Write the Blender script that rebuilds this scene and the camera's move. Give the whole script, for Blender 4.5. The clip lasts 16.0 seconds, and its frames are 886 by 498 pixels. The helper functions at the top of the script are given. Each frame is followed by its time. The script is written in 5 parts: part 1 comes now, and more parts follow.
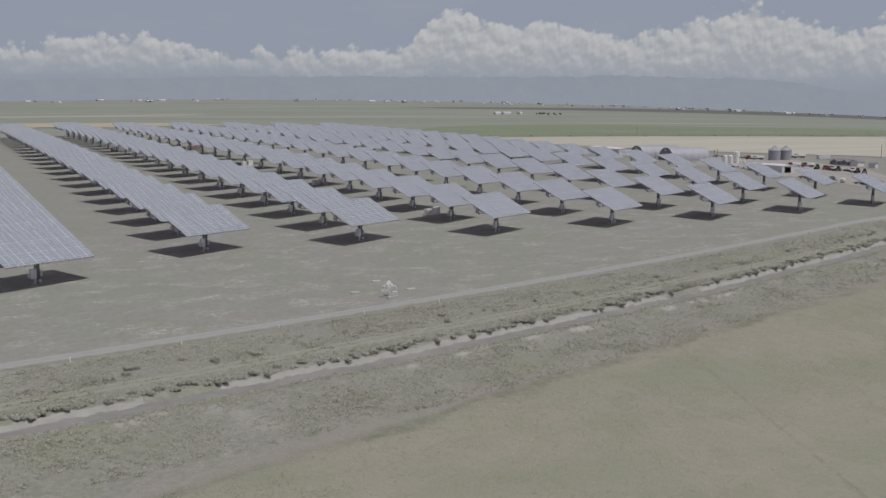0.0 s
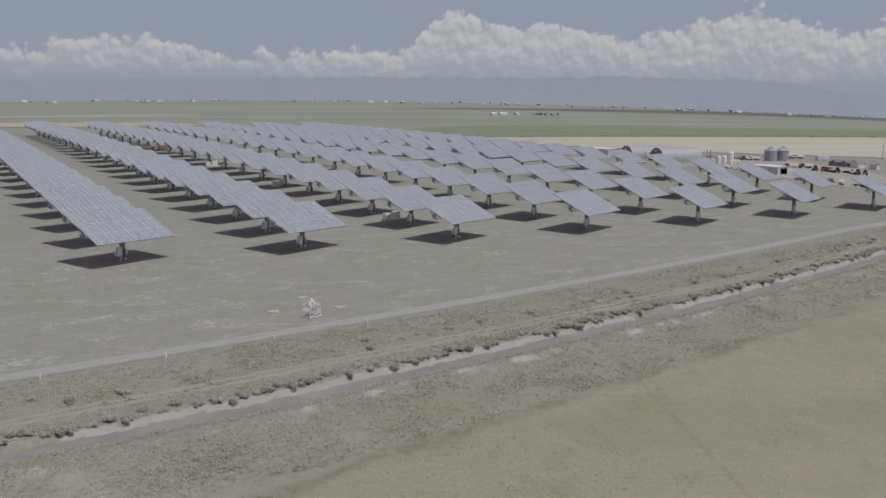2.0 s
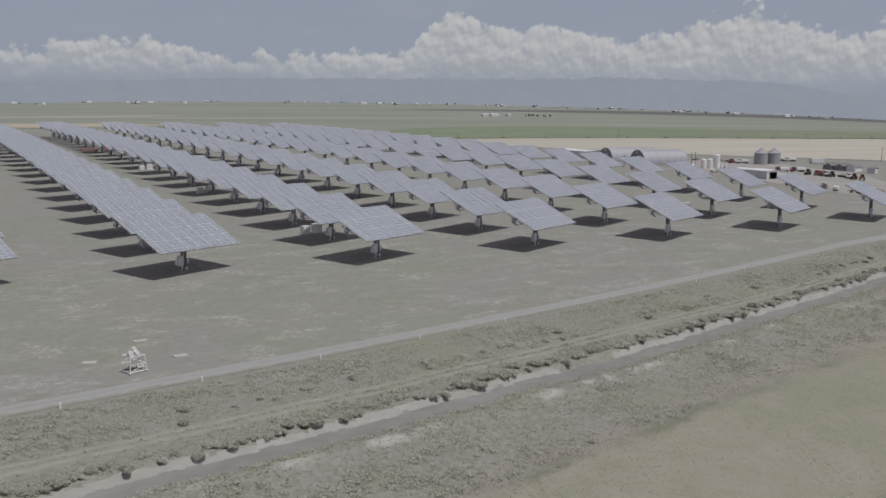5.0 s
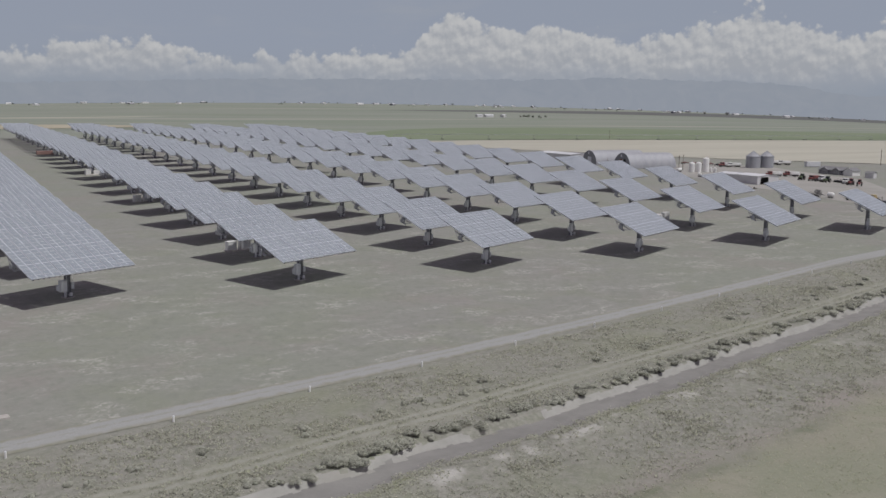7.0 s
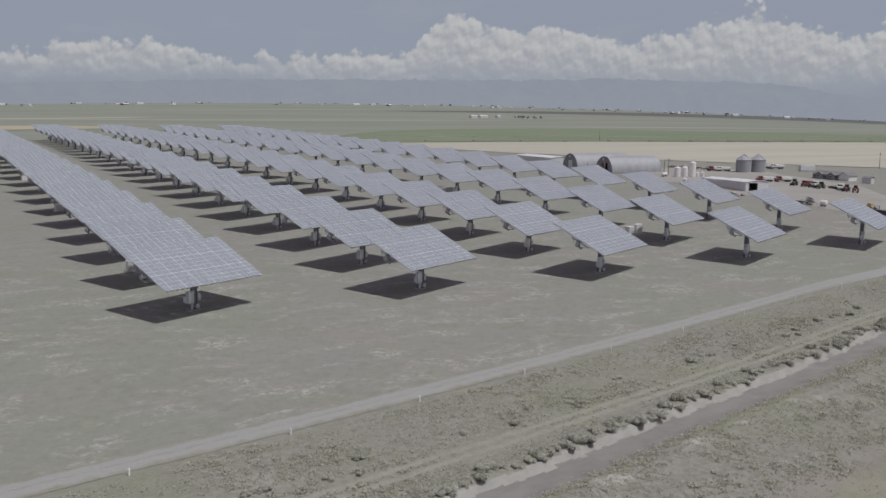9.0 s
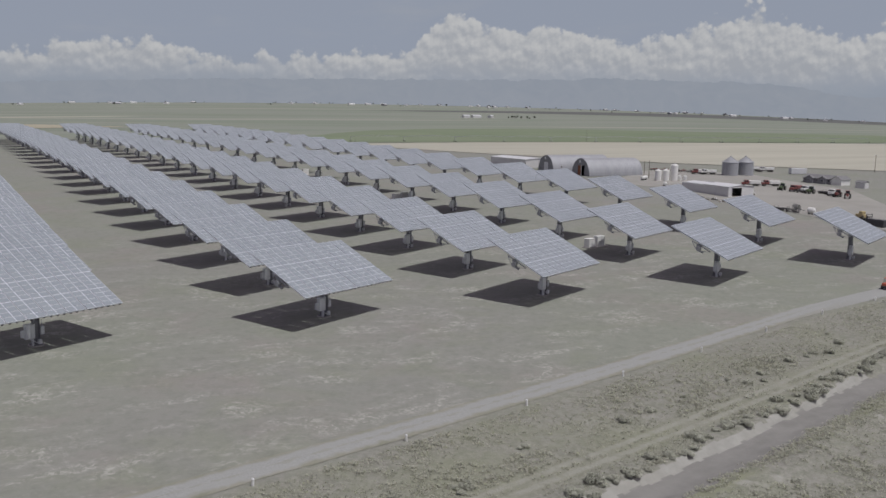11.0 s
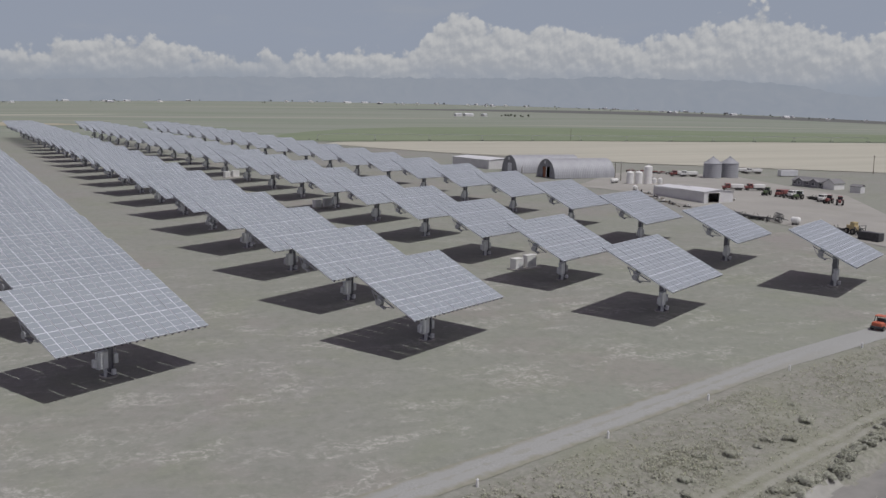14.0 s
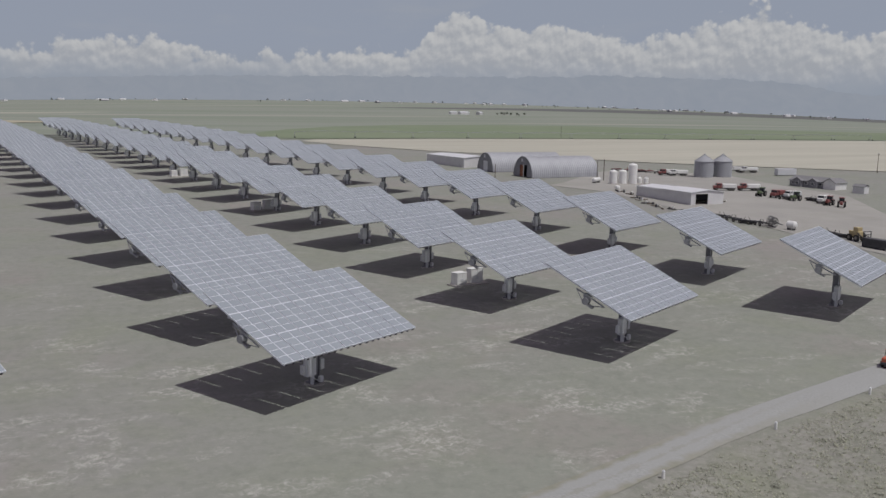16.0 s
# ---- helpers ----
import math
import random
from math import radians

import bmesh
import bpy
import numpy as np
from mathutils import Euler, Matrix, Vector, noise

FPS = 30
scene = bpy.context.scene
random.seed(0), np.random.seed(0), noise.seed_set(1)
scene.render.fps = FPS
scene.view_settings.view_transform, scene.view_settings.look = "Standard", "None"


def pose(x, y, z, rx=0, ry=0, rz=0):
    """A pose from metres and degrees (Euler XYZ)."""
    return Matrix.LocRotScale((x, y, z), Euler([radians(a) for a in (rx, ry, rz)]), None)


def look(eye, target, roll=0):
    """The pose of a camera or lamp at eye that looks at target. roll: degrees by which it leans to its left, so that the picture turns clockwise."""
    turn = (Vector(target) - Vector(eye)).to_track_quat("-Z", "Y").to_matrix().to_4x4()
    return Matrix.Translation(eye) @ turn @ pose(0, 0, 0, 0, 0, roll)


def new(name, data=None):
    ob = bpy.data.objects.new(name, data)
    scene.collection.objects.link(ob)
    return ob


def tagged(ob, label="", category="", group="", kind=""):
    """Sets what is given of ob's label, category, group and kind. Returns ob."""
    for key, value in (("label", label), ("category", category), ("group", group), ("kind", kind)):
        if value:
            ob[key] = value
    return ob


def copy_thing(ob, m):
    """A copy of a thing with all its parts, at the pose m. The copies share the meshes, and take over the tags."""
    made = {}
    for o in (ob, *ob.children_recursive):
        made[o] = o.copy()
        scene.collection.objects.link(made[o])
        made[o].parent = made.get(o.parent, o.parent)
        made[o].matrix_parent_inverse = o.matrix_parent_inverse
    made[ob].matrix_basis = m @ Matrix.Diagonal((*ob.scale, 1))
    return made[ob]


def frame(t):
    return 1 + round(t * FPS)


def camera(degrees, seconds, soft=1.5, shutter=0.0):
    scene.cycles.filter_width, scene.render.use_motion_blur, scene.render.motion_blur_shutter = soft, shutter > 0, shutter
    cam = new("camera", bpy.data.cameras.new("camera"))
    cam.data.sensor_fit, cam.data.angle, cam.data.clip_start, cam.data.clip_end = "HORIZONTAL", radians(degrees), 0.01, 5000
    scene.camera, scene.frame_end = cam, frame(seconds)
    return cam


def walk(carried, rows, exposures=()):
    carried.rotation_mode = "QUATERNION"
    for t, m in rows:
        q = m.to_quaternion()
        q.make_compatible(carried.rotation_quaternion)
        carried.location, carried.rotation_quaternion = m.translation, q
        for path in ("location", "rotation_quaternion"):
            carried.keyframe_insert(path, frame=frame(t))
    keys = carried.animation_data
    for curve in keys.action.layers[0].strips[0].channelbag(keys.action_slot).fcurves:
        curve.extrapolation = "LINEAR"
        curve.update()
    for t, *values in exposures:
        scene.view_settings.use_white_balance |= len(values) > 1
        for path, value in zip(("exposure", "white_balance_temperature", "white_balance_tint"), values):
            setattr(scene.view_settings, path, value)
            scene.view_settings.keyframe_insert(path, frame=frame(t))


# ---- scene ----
cam = camera(50.63, 16.0)
# seconds, eye x, y, z, yaw, pitch, roll
PATH = [
    (0.0, -24.46, -255.22, 42.27, -29.700, -8.916, -0.870),
    (0.5, -17.97, -250.69, 41.66, -29.688, -8.904, -0.850),
    (1.0, -11.48, -246.23, 41.11, -29.636, -8.875, -0.880),
    (1.5, -4.89, -241.65, 40.74, -29.601, -8.858, -0.910),
    (2.0, 1.49, -237.29, 40.26, -29.584, -8.835, -0.930),
    (2.5, 7.82, -232.86, 39.77, -29.572, -8.817, -0.930),
    (3.0, 14.22, -228.34, 39.37, -29.578, -8.806, -0.940),
    (3.5, 20.52, -223.92, 38.89, -29.584, -8.782, -0.910),
    (4.0, 26.84, -219.44, 38.68, -29.595, -8.753, -0.920),
    (6.5, 60.33, -196.38, 38.75, -29.624, -8.689, -0.950),
    (7.0, 67.12, -191.89, 38.81, -29.578, -8.678, -0.940),
    (7.5, 73.98, -187.31, 38.81, -29.543, -8.672, -0.940),
    (8.0, 80.89, -182.71, 38.84, -29.514, -8.660, -0.940),
    (8.5, 87.87, -178.11, 38.91, -29.514, -8.655, -0.950),
    (9.0, 94.89, -173.54, 38.93, -29.526, -8.637, -0.950),
    (11.5, 130.57, -151.08, 38.21, -29.520, -8.643, -1.100),
    (12.0, 137.55, -146.80, 37.99, -29.497, -8.649, -1.120),
    (12.5, 144.56, -142.36, 37.76, -29.467, -8.660, -1.150),
    (13.0, 151.35, -137.93, 37.61, -29.444, -8.678, -1.150),
    (13.5, 158.03, -133.27, 37.38, -29.404, -8.689, -1.170),
    (14.0, 164.52, -128.61, 37.00, -29.357, -8.695, -1.130),
    (14.5, 170.86, -123.94, 36.52, -29.340, -8.707, -1.140),
    (15.0, 177.47, -118.81, 36.07, -29.322, -8.719, -1.140),
    (15.5, 184.03, -113.62, 35.48, -29.305, -8.742, -1.130),
    (16.0, 190.55, -108.49, 34.92, -29.282, -8.742, -1.130),
]
walk(cam, [(t, pose(x, y, z, 90 + pitch, roll, yaw)) for t, x, y, z, yaw, pitch, roll in PATH])

# ---------------------------------------------------------------- sky and sun
SUN_TURN, SUN_HEIGHT = 23.7, 65.0  # the trackers all face the sun
scene.view_settings.exposure = 0.0
world = bpy.data.worlds.new("sky")
scene.world = world
world.use_nodes = True
wn, wl = world.node_tree.nodes, world.node_tree.links
wn.clear()


def wmath(op, a, b=0.0, c=0.0):
    t = wn.new("ShaderNodeMath")
    t.operation = op
    for i, v in enumerate((a, b, c)):
        if isinstance(v, (int, float)):
            t.inputs[i].default_value = v
        else:
            wl.new(v, t.inputs[i])
    return t.outputs[0]


def wstep(v, lo, hi, to=1.0):
    t = wn.new("ShaderNodeMapRange")
    t.interpolation_type = "SMOOTHSTEP"
    t.inputs["From Min"].default_value, t.inputs["From Max"].default_value, t.inputs["To Max"].default_value = lo, hi, to
    wl.new(v, t.inputs["Value"])
    return t.outputs[0]


def wmix(fac, a, b):
    t = wn.new("ShaderNodeMix")
    t.data_type = "RGBA"
    for i, v in ((0, fac), (6, a), (7, b)):
        if isinstance(v, (int, float)):
            t.inputs[i].default_value = v
        elif isinstance(v, tuple):
            t.inputs[i].default_value = (*v, 1.0)
        else:
            wl.new(v, t.inputs[i])
    return t.outputs[2]


def wnoise(u, v, w, scale, detail, rough=0.55, distort=0.0):
    c = wn.new("ShaderNodeCombineXYZ")
    for i, s in enumerate((u, v, w)):
        if isinstance(s, (int, float)):
            c.inputs[i].default_value = s
        else:
            wl.new(s, c.inputs[i])
    t = wn.new("ShaderNodeTexNoise")
    t.inputs["Scale"].default_value, t.inputs["Detail"].default_value = scale, detail
    t.inputs["Roughness"].default_value, t.inputs["Distortion"].default_value = rough, distort
    wl.new(c.outputs[0], t.inputs["Vector"])
    return t.outputs["Fac"], c.outputs[0]


def billow(vec, scale, detail=4.0):
    t = wn.new("ShaderNodeTexVoronoi")
    t.feature = "SMOOTH_F1"
    t.inputs["Scale"].default_value, t.inputs["Detail"].default_value = scale, detail
    t.inputs["Roughness"].default_value, t.inputs["Smoothness"].default_value = 0.55, 0.5
    wl.new(vec, t.inputs["Vector"])
    return t.outputs["Distance"]


sky = wn.new("ShaderNodeTexSky")
sky.sky_type, sky.sun_disc = "NISHITA", False
sky.sun_elevation, sky.sun_rotation = radians(SUN_HEIGHT), radians(180 - SUN_TURN)
sky.altitude, sky.dust_density = 2300, 1.5
soften = wn.new("ShaderNodeHueSaturation")
soften.inputs["Saturation"].default_value = 0.4
wl.new(sky.outputs[0], soften.inputs["Color"])
way = wn.new("ShaderNodeTexCoord")
axes = wn.new("ShaderNodeSeparateXYZ")
wl.new(way.outputs["Generated"], axes.inputs[0])
# U: turn from the mountains' middle, V: height over the horizon, both in units of 3.46 degrees
U = wmath("MULTIPLY", wmath("SUBTRACT", wmath("ARCTAN2", axes.outputs[0], axes.outputs[1]), 0.518), 16.57)
V = wmath("MULTIPLY", wmath("ARCSINE", axes.outputs[2]), 16.57)
warp, _ = wnoise(U, V, 0.0, 0.9, 4)
warp2, _ = wnoise(U, V, 7.0, 2.6, 5, 0.6)
UW = wmath("ADD", U, wmath("MULTIPLY", wmath("SUBTRACT", warp2, 0.5), 0.22))
tops = wn.new("ShaderNodeValToRGB")
tops.color_ramp.interpolation = "B_SPLINE"
# heights of the cumulus heads along the horizon
HEADS = [(-9, .98), (-7.3, 1.0), (-6.9, .94), (-6.4, 1.18), (-5.5, 1.26), (-4.6, 1.20), (-4.25, .98), (-3.6, .94), (-3.2, 1.06), (-2.9, 1.0),
         (-2.0, 1.05), (-1.3, 1.24), (-.8, 1.0), (-.45, 1.5), (-.02, 1.86), (.35, 1.72), (.8, 1.74), (1.6, 1.52), (2.2, 1.66), (2.9, 1.4), (3.4, 1.28),
         (4.1, 1.62), (4.8, 1.68), (5.15, 2.02), (5.5, 1.72), (6.1, 1.58), (6.6, 1.4), (7.2, 1.7), (9, 1.5)]
el = tops.color_ramp.elements
while len(el) < len(HEADS):
    el.new(0.5)
for e, (u, h) in zip(el, HEADS):
    e.position, e.color = (u + 9) / 18, (h / 2.4, h / 2.4, h / 2.4, 1)
wl.new(wmath("DIVIDE", wmath("ADD", UW, 9.0), 18.0), tops.inputs[0])
head = wmath("MULTIPLY", tops.outputs[0], 2.4)
puff = wn.new("ShaderNodeCombineXYZ")
wl.new(U, puff.inputs[0]), wl.new(V, puff.inputs[1])
lift = wn.new("ShaderNodeCombineXYZ")
wl.new(wmath("ADD", U, 0.035), lift.inputs[0]), wl.new(wmath("ADD", V, 0.075), lift.inputs[1])
b1, b2 = billow(puff.outputs[0], 2.9, 3.0), billow(lift.outputs[0], 2.9, 3.0)
edge = wmath("SUBTRACT", wmath("SUBTRACT", head, V), wmath("MULTIPLY", wmath("SUBTRACT", b1, 0.36), 0.36))
cover = wmath("MULTIPLY", wstep(edge, -0.03, 0.09), wstep(wmath("ADD", V, wmath("MULTIPLY", wmath("SUBTRACT", warp, 0.5), 0.7)), 0.20, 0.85))
relief = wmath("MULTIPLY", wmath("SUBTRACT", b2, b1), 0.95)
tall = wstep(wmath("DIVIDE", V, head), 0.25, 1.0)
glow = wmath("ADD", wmath("ADD", wmath("MULTIPLY", tall, 0.52), wmath("MULTIPLY", warp2, 0.55)), wmath("ADD", relief, -0.06))
white = wmix(wstep(glow, 0.02, 1.05), (0.342, 0.358, 0.390), (0.50, 0.503, 0.508))
# thin high veil and the haze over the plain
veil_n, _ = wnoise(wmath("MULTIPLY", U, 0.25), V, 3.0, 2.0, 4)
veil = wmath("MULTIPLY", wstep(veil_n, 0.5, 0.8), 0.25)
dim = wn.new("ShaderNodeMix")
dim.data_type, dim.blend_type = "RGBA", "MULTIPLY"
dim.inputs[0].default_value, dim.inputs[7].default_value = 1.0, (0.094, 0.072, 0.082, 1)
wl.new(soften.outputs[0], dim.inputs[6])
haze = wmath("SUBTRACT", 1.0, wstep(V, 2.0, 7.0))
clear = wmix(veil, wmix(wmath("MULTIPLY", haze, 0.97), dim.outputs[2], (0.270, 0.307, 0.378)), (0.36, 0.37, 0.39))
clear = wmix(wmath("MULTIPLY", wmath("SUBTRACT", 1.0, wstep(V, -0.2, 1.1)), 0.9), clear, (0.266, 0.298, 0.345))
bg = wn.new("ShaderNodeBackground")
bg.inputs["Strength"].default_value = 1.0
wout = wn.new("ShaderNodeOutputWorld")
wl.new(wmix(wmath("MULTIPLY", cover, 0.93), clear, white), bg.inputs["Color"])
wl.new(bg.outputs[0], wout.inputs["Surface"])
sun = new("sun", bpy.data.lights.new("sun", "SUN"))
sun.data.energy, sun.data.angle, sun.data.color = 2.70, radians(0.53), (1.0, 0.985, 0.965)
sun.matrix_world = look((0, 0, 200), (-math.sin(radians(SUN_TURN)), math.cos(radians(SUN_TURN)), 200 - math.tan(radians(SUN_HEIGHT))))

# ---------------------------------------------------------------- materials
def rgb(c):
    return (*c, 1.0)


class Mat:
    """A node material with one Principled shader and small helpers."""

    def __init__(self, name, rough=0.8, metal=0.0, spec=0.5):
        self.m = bpy.data.materials.new(name)
        self.m.use_nodes = True
        self.n, self.l = self.m.node_tree.nodes, self.m.node_tree.links
        self.p = self.n["Principled BSDF"]
        self.p.inputs["Roughness"].default_value = rough
        self.p.inputs["Metallic"].default_value = metal
        self.p.inputs["Specular IOR Level"].default_value = spec

    def coords(self, scale=(1, 1, 1), space="Object"):
        tc, mp = self.n.new("ShaderNodeTexCoord"), self.n.new("ShaderNodeMapping")
        mp.inputs["Scale"].default_value = scale
        self.l.new(tc.outputs[space], mp.inputs["Vector"])
        return mp.outputs[0]

    def noise(self, vec, scale, detail=4, rough=0.55, distort=0.0):
        t = self.n.new("ShaderNodeTexNoise")
        t.inputs["Scale"].default_value, t.inputs["Detail"].default_value = scale, detail
        t.inputs["Roughness"].default_value, t.inputs["Distortion"].default_value = rough, distort
        self.l.new(vec, t.inputs["Vector"])
        return t.outputs["Fac"]

    def ramp(self, fac, *stops):
        r = self.n.new("ShaderNodeValToRGB")
        e = r.color_ramp.elements
        while len(e) < len(stops):
            e.new(0.5)
        for el, (pos, col) in zip(e, stops):
            el.position, el.color = pos, rgb(col)
        self.l.new(fac, r.inputs[0])
        return r.outputs[0]

    def step(self, fac, lo, hi):
        r = self.n.new("ShaderNodeMapRange")
        r.inputs["From Min"].default_value, r.inputs["From Max"].default_value = lo, hi
        self.l.new(fac, r.inputs["Value"])
        return r.outputs[0]

    def maths(self, op, a, b=0.0):
        t = self.n.new("ShaderNodeMath")
        t.operation = op
        for i, v in enumerate((a, b)):
            if isinstance(v, (int, float)):
                t.inputs[i].default_value = v
            else:
                self.l.new(v, t.inputs[i])
        return t.outputs[0]

    def mix(self, fac, a, b, mode="MIX"):
        t = self.n.new("ShaderNodeMix")
        t.data_type, t.blend_type = "RGBA", mode
        for i, v in ((0, fac), (6, a), (7, b)):
            if isinstance(v, (int, float)):
                t.inputs[i].default_value = v
            elif isinstance(v, tuple):
                t.inputs[i].default_value = rgb(v)
            else:
                self.l.new(v, t.inputs[i])
        return t.outputs[2]

    def random(self):
        return self.n.new("ShaderNodeObjectInfo").outputs["Random"]

    def island(self):
        return self.n.new("ShaderNodeNewGeometry").outputs["Random Per Island"]

    def color(self, c):
        if isinstance(c, tuple):
            self.p.inputs["Base Color"].default_value = rgb(c)
        else:
            self.l.new(c, self.p.inputs["Base Color"])
        return self

    def thin(self, share=0.5):
        """Lets part of the light through, as leaves do."""
        t, x = self.n.new("ShaderNodeBsdfTranslucent"), self.n.new("ShaderNodeMixShader")
        x.inputs[0].default_value = share
        for link in list(self.p.inputs["Base Color"].links):
            self.l.new(link.from_socket, t.inputs["Color"])
        self.l.new(self.p.outputs[0], x.inputs[1])
        self.l.new(t.outputs[0], x.inputs[2])
        self.l.new(x.outputs[0], self.n["Material Output"].inputs["Surface"])
        return self

    def bump(self, fac, strength=0.4, distance=0.05):
        b = self.n.new("ShaderNodeBump")
        b.inputs["Strength"].default_value, b.inputs["Distance"].default_value = strength, distance
        self.l.new(fac, b.inputs["Height"])
        self.l.new(b.outputs[0], self.p.inputs["Normal"])
        return self


def worn(name, col, rough=0.6, metal=0.0, amount=0.25, scale=1.5, spec=0.5):
    """Paint, metal or concrete with stains at two scales."""
    m = Mat(name, rough, metal, spec)
    v = m.coords()
    a, b = m.noise(v, scale, 5), m.noise(v, scale * 9, 3)
    dark = tuple(x * (1 - amount) for x in col)
    light = tuple(min(1, x * (1 + amount * 0.6)) for x in col)
    f = m.maths("ADD", m.maths("MULTIPLY", a, 0.65), m.maths("MULTIPLY", b, 0.35))
    m.color(m.ramp(f, (0.3, dark), (0.52, col), (0.72, light)))
    m.bump(b, 0.15, 0.01)
    return m.m

# ---------------------------------------------------------------- mesh helpers
def part(name, bm, material, parent=None, label=""):
    me = bpy.data.meshes.new(name)
    bm.to_mesh(me)
    bm.free()
    for mat in material if isinstance(material, (list, tuple)) else [material]:
        me.materials.append(mat)
    ob = new(name, me)
    if parent:
        ob.parent = parent
    if label:
        tagged(ob, label)
    return ob


def box(bm, size, at=(0, 0, 0), turn=None, bevel=0.0):
    m = Matrix.Translation(at) @ (turn or Matrix.Identity(4)) @ Matrix.Diagonal((*size, 1))
    vs = bmesh.ops.create_cube(bm, size=1.0, matrix=m)["verts"]
    if bevel:
        es = list({e for v in vs for e in v.link_edges})
        bmesh.ops.bevel(bm, geom=es, offset=bevel, segments=1, affect="EDGES")
    return vs


def rod(bm, a, b, r, r2=None, seg=10, caps=True):
    a, b = Vector(a), Vector(b)
    d = b - a
    m = Matrix.Translation((a + b) / 2) @ d.to_track_quat("Z", "Y").to_matrix().to_4x4()
    return bmesh.ops.create_cone(bm, cap_ends=caps, segments=seg, radius1=r, radius2=r if r2 is None else r2, depth=d.length, matrix=m)["verts"]


def empty(name, m, label, category, group="", kind=""):
    ob = new(name)
    ob.empty_display_size = 0.5
    ob.matrix_basis = m
    return tagged(ob, label, category, group, kind)


SX, SY = 0.0111, 0.02095


def gz(x, y):
    """Height of the land: a gentle slope that levels out, then the long rise of the plain towards the horizon."""
    s = (SX * x + SY * y) / 0.02371
    if s > 202:
        s = 202 + 270 * (1 - math.exp(-(s - 202) / 270))
    elif s < -400:
        s = -400 - 200 * (1 - math.exp((s + 400) / 200))
    z = 0.02371 * s
    r = math.hypot(x - 80, y + 180)
    if r > 1000:
        turn = abs(math.degrees(math.atan2(x - 80, y + 180)) - 27.6)
        far = max(44 - 0.052 * turn * turn, -6)
        f = min(1.0, (r - 1000) / 3600)
        z += (far - z) * f * f * (3 - 2 * f)
    return z


def road_y(x):
    return -87.9 + 0.115 * x + 0.000237 * x * x if x < 262 else -41.5 + 0.16 * (x - 262)


def ditch_y(x):
    """Upper edge of the channel's north bank: it bends with the road, then runs on straight."""
    if x < -60:
        return -121.45 + 0.0658 * (x + 60)
    if x > 262:
        return -65.5 + 0.2 * (x - 262)
    return -116.3 + 0.106 * x + 0.000335 * x * x


def ditch_wander(x):
    return 1.1 * noise.noise((x * 0.09, 3.1, 0)) + 0.6 * noise.noise((x * 0.4, 1.7, 0))


def track_y(x):
    return road_y(x) - 20.3


def crop_y(x):
    return -150.5 + 0.21 * x

# ---------------------------------------------------------------- land
# wheel tracks over the crop: slope, start, reach in y, colour
WHEEL_TRACKS = ((2.24, -349.7, 1.2, (0.180, 0.160, 0.105)), (-6.9, 580.0, 11.0, (0.292, 0.284, 0.228)), (-5.8, 274.0, 5.0, (0.296, 0.290, 0.232)))


